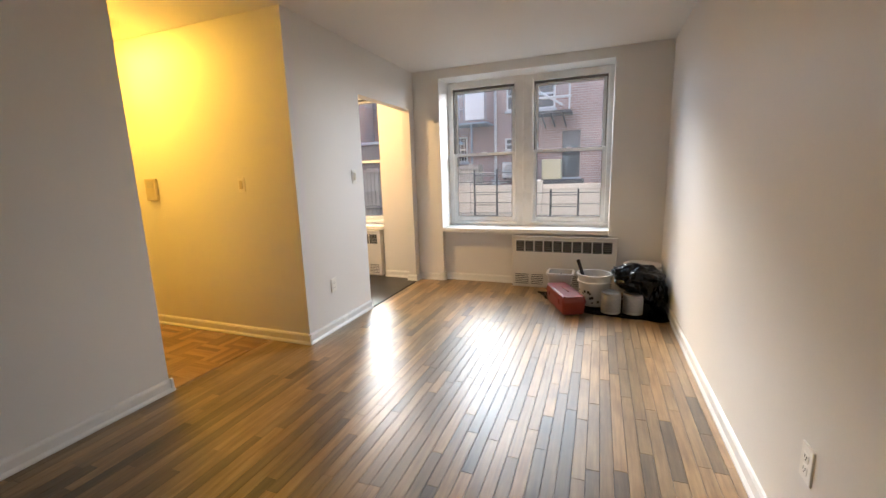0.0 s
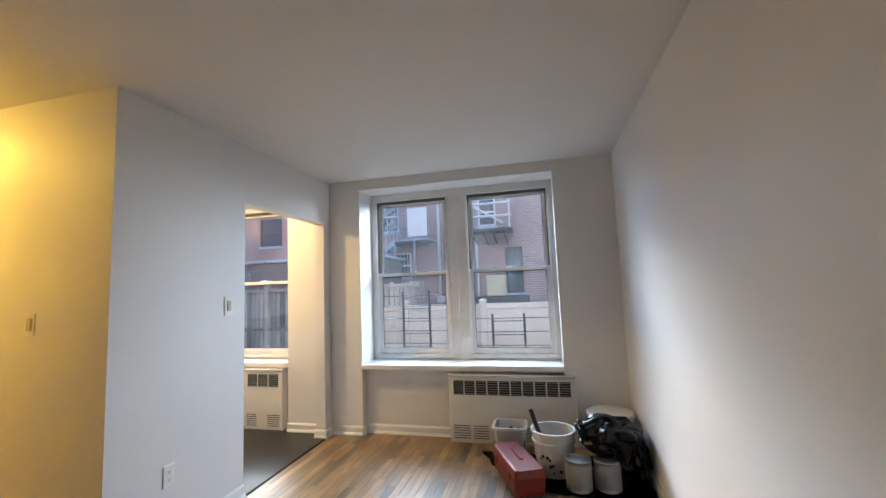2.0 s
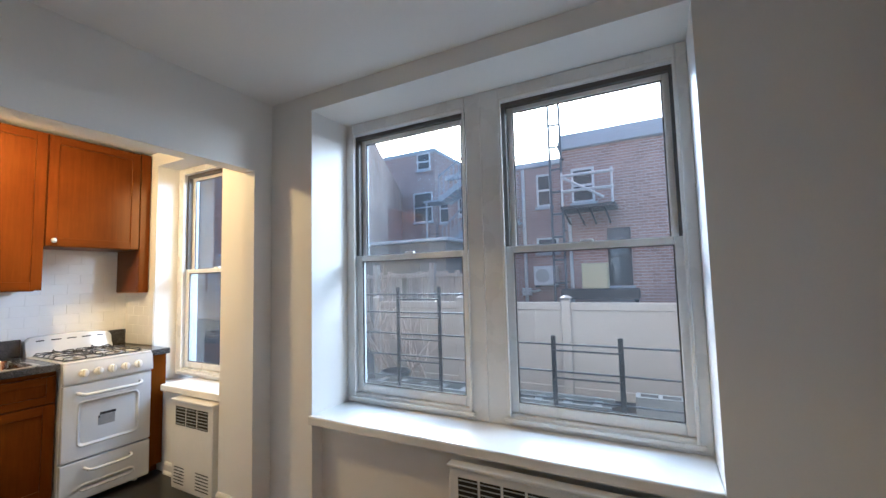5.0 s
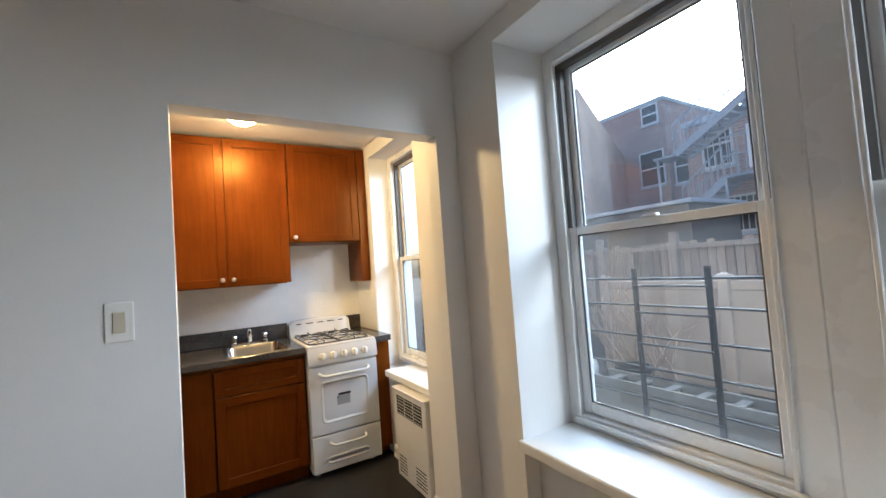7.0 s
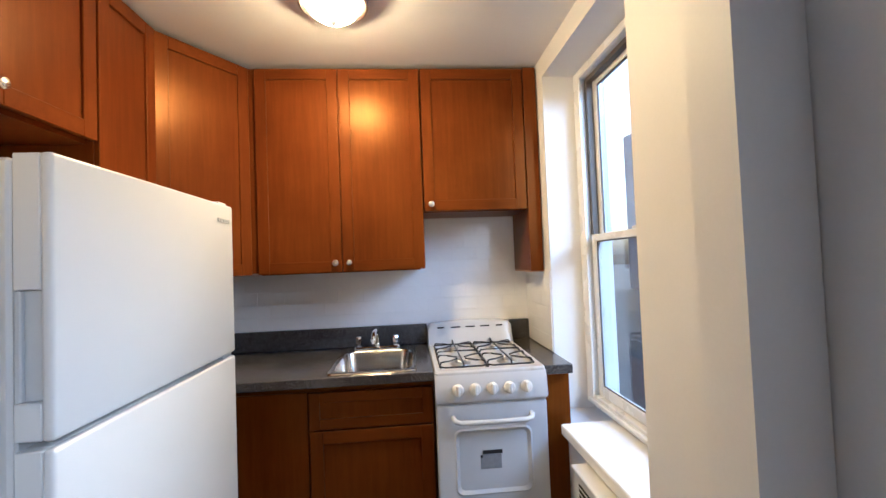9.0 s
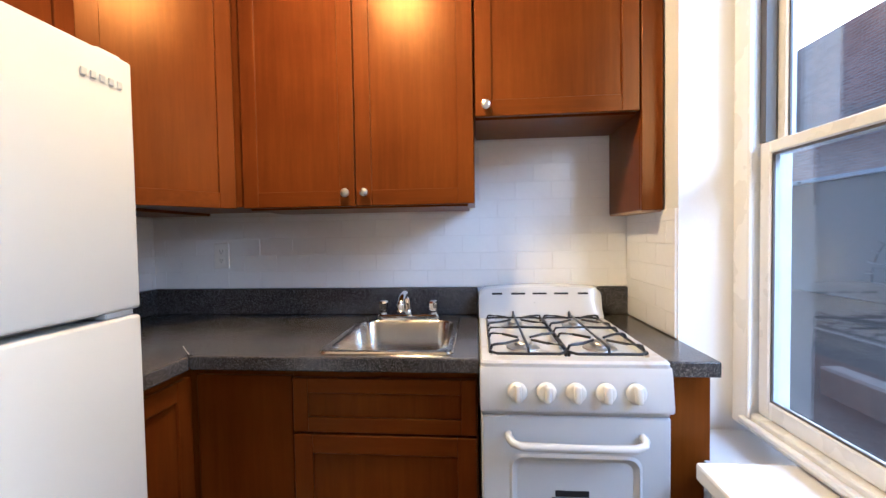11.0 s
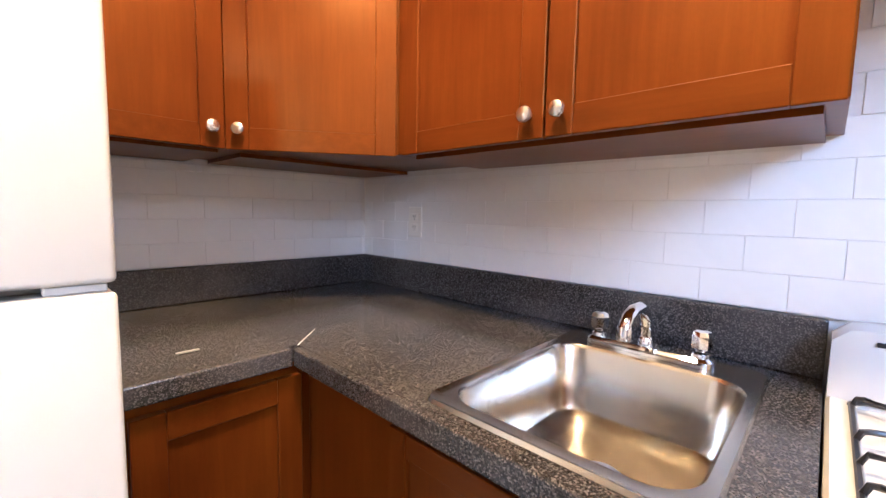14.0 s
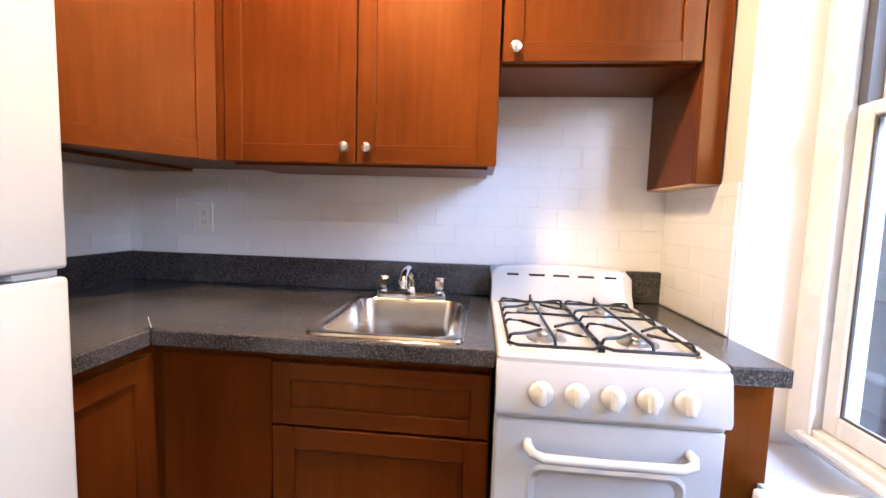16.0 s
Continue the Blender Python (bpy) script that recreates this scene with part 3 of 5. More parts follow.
worktop("worktop", "dark grey speckled laminate worktop in an L round the corner", [
    (KX, hx0, 3.213, 4.736), (hx0, hx1, 3.213, hy0), (hx0, hx1, hy1, 4.736), (hx1, -3.672, 3.213, 4.736), (-3.672, -3.345, 3.213, 3.853)], ZT, (-4.0, 4.0, 0.878),
    splash=[("backsplash", (KX, -4.298, 3.233, 4.736, ZT + 0.0005, 1.035)), ("backsplash", (KX, -3.345, 3.213, 3.233, ZT + 0.0005, 1.035)),
            ("front_edge", (-3.672, -3.650, 3.8745, 4.736, ZT - 0.041, ZT + 0.0015)), ("front_edge", (-3.650, -3.345, 3.853, 3.875, ZT - 0.041, ZT + 0.0015))])
worktop("worktop", "narrow dark laminate worktop strip beside the stove", [(KX, -3.66, 5.247, 5.378)], ZT, (-4.0, 5.31, 0.878),
        splash=[("backsplash", (KX, -4.298, 5.247, 5.378, ZT + 0.0005, 1.035)), ("front_edge", (-3.66, -3.64, 5.247, 5.378, ZT - 0.041, ZT + 0.0015))])


seam = bmesh.new()
tube(seam, [(-3.668, 3.862, ZT + 0.0012), (-3.70, 3.83, ZT + 0.0012), (-3.76, 3.772, ZT + 0.0012)], 0.0011, 5)
single("laminate_chip", seam, M_PLATE, "thin pale chipped seam line in the dark worktop", "seam", (-3.71, 3.82, ZT + 0.0012))
scrap = bmesh.new()
box(scrap, -3.50, -3.455, 3.742, 3.749, ZT + 0.0005, ZT + 0.004, 0.001, None)
single("scrap", scrap, M_GREYPLAST, "small grey scrap lying on the worktop", "scrap", (-3.48, 3.745, ZT + 0.0005))


# ---- sink and tap ----
def rounded(x0, x1, y0, y1, r, z, n=6):
    pts = []
    for cx, cy, a0 in ((x1 - r, y1 - r, 0), (x0 + r, y1 - r, 90), (x0 + r, y0 + r, 180), (x1 - r, y0 + r, 270)):
        for k in range(n + 1):
            a = radians(a0 + 90 * k / n)
            pts.append(Vector((cx + r * math.cos(a), cy + r * math.sin(a), z)))
    return pts


def skin(bm, loops, close=True):
    rings = [[bm.verts.new(p) for p in lp] for lp in loops]
    for a, b in zip(rings, rings[1:]):
        k = len(a)
        for i in range(k):
            bm.faces.new((a[i], a[(i + 1) % k], b[(i + 1) % k], b[i]))
    if close:
        bm.faces.new(rings[-1])
    return rings


sink = thing("kitchen_sink", (-3.97, 4.45, ZT), "stainless steel drop-in sink with a single square bowl", "sink")
bm = bmesh.new()
bx0, bx1, by0, by1 = SX0 + 0.098, SX1 - 0.038, SY0 + 0.026, SY1 - 0.026
skin(bm, [rounded(SX0, SX1, SY0, SY1, 0.03, ZT + 0.001), rounded(SX0 + 0.004, SX1 - 0.004, SY0 + 0.004, SY1 - 0.004, 0.028, ZT + 0.007), rounded(SX0 + 0.014, SX1 - 0.014, SY0 + 0.014, SY1 - 0.014, 0.03, ZT + 0.004),
          rounded(bx0 - 0.006, bx1 + 0.006, by0 - 0.006, by1 + 0.006, 0.065, ZT + 0.004), rounded(bx0, bx1, by0, by1, 0.06, ZT - 0.004), rounded(bx0 + 0.008, bx1 - 0.008, by0 + 0.008, by1 - 0.008, 0.06, ZT - 0.12),
          rounded(bx0 + 0.016, bx1 - 0.016, by0 + 0.016, by1 - 0.016, 0.06, ZT - 0.145), rounded(bx0 + 0.05, bx1 - 0.05, by0 + 0.05, by1 - 0.05, 0.05, ZT - 0.158)])
part("bowl", bm, M_STEEL, sink, smooth=True)
bm = bmesh.new()
lathe(bm, [(0.045, 0.0), (0.042, 0.003), (0.03, 0.0015), (0.028, -0.004), (0, -0.004)], ((bx0 + bx1) / 2, (by0 + by1) / 2, ZT - 0.1565))
part("drain", bm, M_CHROME, sink, "round chrome drain", smooth=True)

TX, TY = -4.203, 4.442
tap = thing("faucet", (TX, TY, ZT + 0.005), "chrome two-handle faucet with a low arched spout", "faucet")
bm = bmesh.new()
skin(bm, [rounded(TX - 0.028, TX + 0.028, TY - 0.133, TY + 0.133, 0.027, ZT + 0.0045), rounded(TX - 0.028, TX + 0.028, TY - 0.133, TY + 0.133, 0.027, ZT + 0.016), rounded(TX - 0.022, TX + 0.022, TY - 0.126, TY + 0.126, 0.021, ZT + 0.023)])
part("base_plate", bm, M_CHROME, tap, smooth=True)
bm = bmesh.new()
tube(bm, [(TX, TY, ZT + 0.02), (TX, TY, ZT + 0.06), (TX + 0.004, TY - 0.001, ZT + 0.082), (TX + 0.018, TY - 0.002, ZT + 0.102), (TX + 0.042, TY - 0.004, ZT + 0.112), (TX + 0.07, TY - 0.007, ZT + 0.110), (TX + 0.094, TY - 0.01, ZT + 0.098), (TX + 0.106, TY - 0.011, ZT + 0.078)], 0.0135, 14)
lathe(bm, [(0.018, 0.0), (0.018, 0.014), (0.0135, 0.02)], (TX, TY, ZT + 0.022), 16)
spout = part("spout", bm, M_CHROME, tap, smooth=True)
bm = bmesh.new()
lathe(bm, [(0, 0.0), (0.0135, 0.0), (0.0165, 0.003), (0.0165, 0.028), (0.014, 0.032)], (TX + 0.107, TY - 0.011, ZT + 0.052), 18)
part("aerator", bm, M_CHROME, spout, "bright chrome aerator", smooth=True)
for y in (TY - 0.105, TY + 0.107):
    bm = bmesh.new()
    lathe(bm, [(0.019, 0), (0.018, 0.008), (0.011, 0.012), (0.011, 0.018)], (TX, y, ZT + 0.022), 18)
    stem = part("stem", bm, M_CHROME, tap, smooth=True)
    bm = bmesh.new()
    lathe(bm, [(0.014, 0.0), (0.0205, 0.004), (0.0215, 0.03), (0.018, 0.039), (0.009, 0.042), (0, 0.042)], (TX, y, ZT + 0.038), 8)
    part("handle", bm, M_CHROME, stem, "faceted chrome tap handle")

# ---- stove ----
VY0, VY1 = 4.741, 5.2445
VF = -3.625
stove = thing("gas_stove", (-3.95, 4.99, 0.0), "white enamelled gas stove with four burners and black grates", "stove")
bm = bmesh.new()
box(bm, -4.29, VF - 0.03, VY0, VY1, 0.04, 0.895, 0.003)
part("body", bm, M_ENAMEL, stove)
for x in (-4.2, -3.72):
    for y in (VY0 + 0.05, VY1 - 0.05):
        bm = bmesh.new()
        rod(bm, (x, y, 0.002), (x, y, 0.045), 0.018)
        part("foot", bm, M_GREYPLAST, stove)
bm = bmesh.new()
skin(bm, [rounded(-4.26, VF - 0.002, VY0 - 0.001, VY1 + 0.001, 0.015, 0.893), rounded(-4.26, VF - 0.002, VY0 - 0.001, VY1 + 0.001, 0.015, 0.913), rounded(-4.256, VF - 0.008, VY0 + 0.004, VY1 - 0.004, 0.013, 0.92), rounded(-4.23, VF - 0.05, VY0 + 0.03, VY1 - 0.03, 0.02, 0.918), rounded(-4.222, VF - 0.06, VY0 + 0.038, VY1 - 0.038, 0.02, 0.909)])
part("cooktop", bm, M_COOKTOP, stove)
bm = bmesh.new()
prof = [(-4.292, 0.9), (-4.292, 1.048), (-4.275, 1.056), (-4.252, 1.054), (-4.238, 1.045), (-4.226, 0.99), (-4.205, 0.925), (-4.205, 0.9)]
n_ = 22
rows_ = []
for k in range(n_ + 1):
    u = k / n_
    y = VY0 + (VY1 - VY0) * u
    e = min(u, 1 - u)
    drop = 0.012 * (1 - math.sin(math.pi * u)) + (0.022 * (1 - math.sqrt(max(0, 1 - (1 - e / 0.07) ** 2))) if e < 0.07 else 0)
    rows_.append([bm.verts.new((x, y, z - (drop if z > 0.95 else 0))) for x, z in prof])
for a, b in zip(rows_, rows_[1:]):
    for i in range(len(prof)):
        j = (i + 1) % len(prof)
        bm.faces.new((a[i], a[j], b[j], b[i]))
bm.faces.new(rows_[0]), bm.faces.new(rows_[-1][::-1])
back = part("backguard", bm, M_ENAMEL, stove, smooth=True)
for k in range(5):
    bm = bmesh.new()
    y = VY0 + 0.075 + k * 0.088
    w = 0.03 if k in (1, 2, 3) else 0.022
    box(bm, -4.238, -4.2305, y - w + 0.002, y + w, 1.013, 1.021, 0.001, None)
    part("vent_slot", bm, M_DARKGAP, back, "dark oven vent slot")
bm = bmesh.new()
box(bm, -4.2275, -4.222, 4.975, 5.015, 0.972, 0.976)
box(bm, -4.2275, -4.222, 4.968, 4.972, 0.972, 0.984)
part("badge", bm, M_GREYPLAST, back, "small grey maker's mark")
# sloped control panel
bm = bmesh.new()
prof = [(VF - 0.03, 0.785), (VF + 0.012, 0.785), (VF + 0.016, 0.80), (VF + 0.004, 0.885), (VF - 0.003, 0.906), (VF - 0.03, 0.906)]
a = [bm.verts.new((x, VY0 - 0.002, z)) for x, z in prof]
b = [bm.verts.new((x, VY1 + 0.002, z)) for x, z in prof]
for i in range(len(prof)):
    j = (i + 1) % len(prof)
    bm.faces.new((a[i], a[j], b[j], b[i]))
bm.faces.new(a), bm.faces.new(b[::-1])
bmesh.ops.bevel(bm, geom=bm.edges[:], offset=0.003, segments=2, affect="EDGES")
panel = part("control_panel", bm, M_ENAMEL, stove, smooth=True)
for k in range(5):
    y = VY0 + 0.098 + k * 0.0775
    bm = bmesh.new()
    km = pose(VF + 0.012, y, 0.84, 0, 84, 0)
    lathe(bm, [(0.0265, 0.0), (0.0265, 0.004), (0.023, 0.008), (0.020, 0.010), (0, 0.010)], sides=24, m=km)
    box(bm, -0.0235, 0.0235, -0.009, 0.009, 0.007, 0.03, 0.007, km, 3)
    part("burner_knob", bm, M_KNOBW, panel, "cream plastic burner knob", smooth=True)
    bm = bmesh.new()
    tube(bm, [km @ Vector((0.0305 * math.cos(radians(a)), 0.0305 * math.sin(radians(a)), 0.0005)) for a in range(180, 301, 12)], 0.0007, 5)
    part("dial_marks", bm, M_GREYPLAST, panel, "fine grey dial line")
bm = bmesh.new()
box(bm, VF - 0.03, VF - 0.004, VY0 + 0.004, VY1 - 0.004, 0.772, 0.786)
part("shadow_gap", bm, M_GREYPLAST, stove)


def embossed(bm, x, y0, y1, z0, z1, iy0, iy1, iz0, iz1, depth, thick):
    """A front with a dished, round-cornered field in it."""
    def lp(ya, yb, za, zb, r, xx):
        return [Vector((xx, p.x, p.y)) for p in rounded(ya, yb, za, zb, r, 0)]
    skin(bm, [lp(y0, y1, z0, z1, 0.006, x - thick), lp(y0, y1, z0, z1, 0.006, x - 0.004), lp(y0 + 0.004, y1 - 0.004, z0 + 0.004, z1 - 0.004, 0.006, x), lp(iy0, iy1, iz0, iz1, 0.035, x), lp(iy0 + 0.008, iy1 - 0.008, iz0 + 0.008, iz1 - 0.008, 0.03, x + 0.004), lp(iy0 + 0.022, iy1 - 0.022, iz0 + 0.022, iz1 - 0.022, 0.025, x - depth)])
    bmesh.ops.contextual_create(bm, geom=[v for v in bm.verts if abs(v.co.x - (x - thick)) < 1e-6])


bm = bmesh.new()
embossed(bm, VF, VY0 + 0.002, VY1 - 0.002, 0.3, 0.77, VY0 + 0.075, VY1 - 0.075, 0.37, 0.665, 0.006, 0.03)
door = part("oven_door", bm, M_ENAMEL, stove)


def bar_handle(parent, y0, y1, z, x, r=0.011):
    bm = bmesh.new()
    tube(bm, [(x - 0.001, y0, z + 0.012), (x + 0.02, y0, z + 0.012), (x + 0.036, y0 + 0.008, z + 0.006), (x + 0.04, y0 + 0.03, z), (x + 0.042, (y0 + y1) / 2, z - 0.002), (x + 0.04, y1 - 0.03, z), (x + 0.036, y1 - 0.008, z + 0.006), (x + 0.02, y1, z + 0.012), (x - 0.001, y1, z + 0.012)], r, 10)
    part("handle", bm, M_ENAMEL, parent, "white curved bar handle", smooth=True)


bar_handle(door, VY0 + 0.075, VY1 - 0.075, 0.705, VF)
bm = bmesh.new()
box(bm, VF - 0.006, VF - 0.0045, VY0 + 0.20, VY0 + 0.29, 0.545, 0.562)
box(bm, VF - 0.006, VF - 0.0045, VY0 + 0.19, VY0 + 0.20, 0.53, 0.542)
part("sticker", bm, M_DARKGAP, door, "black strip of an energy label")
bm = bmesh.new()
box(bm, VF - 0.006, VF - 0.005, VY0 + 0.19, VY0 + 0.285, 0.48, 0.543)
part("sticker", bm, M_LABELP, door, "pale grey paper label")
bm = bmesh.new()
embossed(bm, VF, VY0 + 0.002, VY1 - 0.002, 0.045, 0.29, VY0 + 0.09, VY1 - 0.09, 0.09, 0.145, 0.004, 0.03)
drawer = part("drawer", bm, M_ENAMEL, stove)
bar_handle(drawer, VY0 + 0.125, VY1 - 0.125, 0.225, VF, 0.009)
# burners and grates
for gx, gy in ((-4.10, VY0 + 0.135), (-4.10, VY1 - 0.135), (-3.80, VY0 + 0.135), (-3.80, VY1 - 0.135)):
    bm = bmesh.new()
    lathe(bm, [(0.052, 0.0), (0.05, 0.004), (0.028, 0.008), (0.026, 0.014), (0.03, 0.017), (0.026, 0.021), (0, 0.022)], (gx, gy, 0.9095), 20)
    part("burner", bm, M_BURNER, stove, "pale alloy burner head", smooth=True)
ZG = 0.938
for y0, y1 in ((VY0 + 0.03, (VY0 + VY1) / 2 - 0.004), ((VY0 + VY1) / 2 + 0.004, VY1 - 0.03)):
    g = bmesh.new()
    xa, xb = -4.205, -3.69
    ym = (y0 + y1) / 2
    R = 0.0042
    low = ZG - 0.016
    tube(g, [(xa, y0 + 0.02, low), (xa + 0.02, y0, low), (xb - 0.02, y0, low), (xb, y0 + 0.02, low), (xb, y1 - 0.02, low), (xb - 0.02, y1, low), (xa + 0.02, y1, low), (xa, y1 - 0.02, low), (xa, y0 + 0.02, low)], R, 6)
    tube(g, [(xa, ym, low), (xa + 0.004, ym, ZG + 0.008), (xa + 0.03, ym, ZG), (xb - 0.03, ym, ZG), (xb - 0.008, ym, ZG - 0.002), (xb, ym, low)], R, 6)
    tube(g, [(-3.95, y0, low), (-3.95, y0 + 0.008, ZG), (-3.955, ym, ZG + 0.001), (-3.95, y1 - 0.008, ZG), (-3.95, y1, low)], R, 6)
    for bx in (-4.10, -3.80):
        for side in (-1, 1):
            edge = y0 if side < 0 else y1
            for q in (-1, 1):
                tube(g, [(bx + q * 0.072, edge, low), (bx + q * 0.072, edge - side * 0.006, ZG - 0.002), (bx + q * 0.07, edge - side * 0.014, ZG), (bx + q * 0.058, edge - side * 0.045, ZG), (bx + q * 0.016, ym + side * 0.02, ZG)], R, 6)
    for x in (xa + 0.02, xb - 0.02):
        for y in (y0, y1):
            rod(g, (x, y, 0.910), (x, y, low), 0.005, 6)
    part("grate", g, M_IRON, stove, "black enamelled wire burner grate", smooth=True)

# ---- refrigerator ----
FX0, FX1, FY = -3.331, -2.588, 4.015
fridge = thing("refrigerator", (-2.965, 3.65, 0.0), "white top-freezer refrigerator with textured doors", "refrigerator")
bm = bmesh.new()
box(bm, FX0 + 0.004, FX1 - 0.004, 3.26, FY - 0.075, 0.03, 1.63, 0.006)
part("body", bm, M_FRIDGE, fridge)
bm = bmesh.new()
box(bm, FX0 + 0.012, FX1 - 0.012, FY - 0.0745, FY - 0.068, 0.09, 1.625)
part("door_seal", bm, M_GREYPLAST, fridge, "grey door gasket")
for z0, z1, ha, hb in ((1.121, 1.638, 1.19, 1.39), (0.085, 1.108, 0.82, 1.02)):
    bm = bmesh.new()
    box(bm, FX0, FX1, FY - 0.022, FY, z0, z1, 0.008, segments=3)
    box(bm, FX0 + 0.003, FX1 - 0.022, FY - 0.067, FY - 0.021, z0 + 0.002, z1 - 0.002, 0.002)
    box(bm, FX1 - 0.0225, FX1 - 0.001, FY - 0.067, FY - 0.021, z0 + 0.002, ha, 0.002)
    box(bm, FX1 - 0.0225, FX1 - 0.001, FY - 0.067, FY - 0.021, hb, z1 - 0.002, 0.002)
    d = part("freezer_door" if z0 > 1 else "fridge_door", bm, M_FRIDGE, fridge, smooth=True)
    bm = bmesh.new()
    box(bm, FX1 - 0.0215, FX1 - 0.012, FY - 0.066, FY - 0.0225, ha + 0.001, hb - 0.001, 0.001)
    box(bm, FX1 - 0.0118, FX1 - 0.002, FY - 0.066, FY - 0.055, ha + 0.001, hb - 0.001, 0.002)
    part("pocket_handle", bm, M_GREYPLAST, d, "pale grey recessed edge handle")
bm = bmesh.new()
box(bm, FX0 + 0.01, FX0 + 0.075, FY - 0.065, FY - 0.01, 1.1085, 1.1205, 0.002)
part("hinge", bm, M_GREYPLAST, fridge, "grey metal middle hinge")
bm = bmesh.new()
box(bm, FX0 + 0.004, FX0 + 0.06, FY - 0.1, FY - 0.02, 1.639, 1.65, 0.003)
part("hinge", bm, M_FRIDGE, fridge)
bm = bmesh.new()
for k in range(5):
    box(bm, FX0 + 0.028 + k * 0.019, FX0 + 0.028 + k * 0.019 + 0.012, FY + 0.0005, FY + 0.003, 1.573, 1.587, 0.001)
part("badge", bm, M_GREYPLAST, fridge, "row of small grey raised badge marks")
bm = bmesh.new()
box(bm, FX0 + 0.01, FX1 - 0.01, FY - 0.09, FY - 0.03, 0.003, 0.075, 0.004)
part("kick_grille", bm, M_GREYPLAST, fridge)


# ---- lamps ----
def dome_lamp(name, label, x, y, mat, r=0.15):
    lamp = thing(name, (x, y, H), label, "ceiling lamp")
    bm = bmesh.new()
    lathe(bm, [(0, -0.0005), (r, -0.0005), (r + 0.012, -0.014), (r + 0.012, -0.05), (r + 0.004, -0.054), (r - 0.012, -0.047), (r - 0.018, -0.032), (0, -0.031)], (x, y, H), 36)
    part("pan", bm, M_BRONZE, lamp, "brushed metal lamp pan", smooth=True)
    bm = bmesh.new()
    lathe(bm, [(r - 0.022, -0.031), (r - 0.02, -0.05), (r - 0.035, -0.078), (r - 0.065, -0.1), (0.03, -0.113), (0, -0.115)], (x, y, H), 36)
    part("glass_dome", bm, mat, lamp, "glowing frosted glass dome", smooth=True)
    bm = bmesh.new()
    lathe(bm, [(0.012, -0.112), (0.014, -0.118), (0.008, -0.124), (0.007, -0.13), (0, -0.134)], (x, y, H), 14)
    part("finial", bm, M_BRONZE, lamp, "small metal finial", smooth=True)


dome_lamp("ceiling_lamp", "lit flush ceiling lamp with frosted glass dome in the kitchen", -3.40, 4.385, M_DOME, 0.122)
dome_lamp("ceiling_lamp", "lit flush ceiling lamp with warm glass dome in the hall", -3.80, 2.67, M_HALLGLOW)


# ---- wall plates ----
def plate(name, label, m, rocker, w=0.072, h=0.117):
    ob = thing(name, m.translation, label, "switch" if rocker else "outlet")
    bm = bmesh.new()
    box(bm, -w / 2, w / 2, -0.0062, 0.004, -h / 2, h / 2, 0.004, m, 2)
    part("cover", bm, M_PLATE, ob)
    if rocker:
        bm = bmesh.new()
        box(bm, -0.017, 0.017, -0.011, -0.0062, -0.033, 0.033, 0.002, m)
        part("rocker", bm, M_SWITCH, ob, "beige rocker paddle")
    else:
        for z in (-0.02, 0.02):
            bm = bmesh.new()
            box(bm, -0.016, 0.016, -0.008, -0.0062, z - 0.014, z + 0.014, 0.001, m)
            s = part("socket", bm, M_PLATE, ob)
            bm = bmesh.new()
            for u in (-0.006, 0.006):
                box(bm, u - 0.001, u + 0.001, -0.0086, -0.0081, z - 0.002, z + 0.007, 0, m)
            box(bm, -0.002, 0.002, -0.0086, -0.0081, z - 0.01, z - 0.006, 0, m)
            part("slots", bm, M_DARKGAP, s)
    return ob


E2 = lambda x, y, z: facing(x, y, z, 90)
plate("light_switch", "beige rocker light switch on the partition wall", E2(PX, 3.890, 1.306), True, 0.076, 0.128)
plate("wall_outlet", "ivory wall outlet low on the partition wall", E2(PX, 3.462, 0.395), False)
plate("light_switch", "ivory light switch on the hall wall", pose(-2.886, 3.11, 1.266), True)
plate("wall_outlet", "ivory wall outlet low on the long wall", facing(RX, 2.06, 0.40, -90), False)
plate("wall_outlet", "white wall outlet on the tiled backsplash", E2(-4.3125, 3.553, 1.187), False)
phone = thing("intercom", (-3.91, 3.11, 1.245), "flat beige intercom panel on the hall wall", "intercom")
bm = bmesh.new()
box(bm, -3.98, -3.84, 3.085, 3.1095, 1.15, 1.34, 0.006)
part("housing", bm, M_SWITCH, phone)
bm = bmesh.new()
for k in range(6):
    box(bm, -3.95, -3.87, 3.083, 3.0848, 1.265 + k * 0.009, 1.269 + k * 0.009)
part("speaker_grille", bm, M_GREYPLAST, phone)


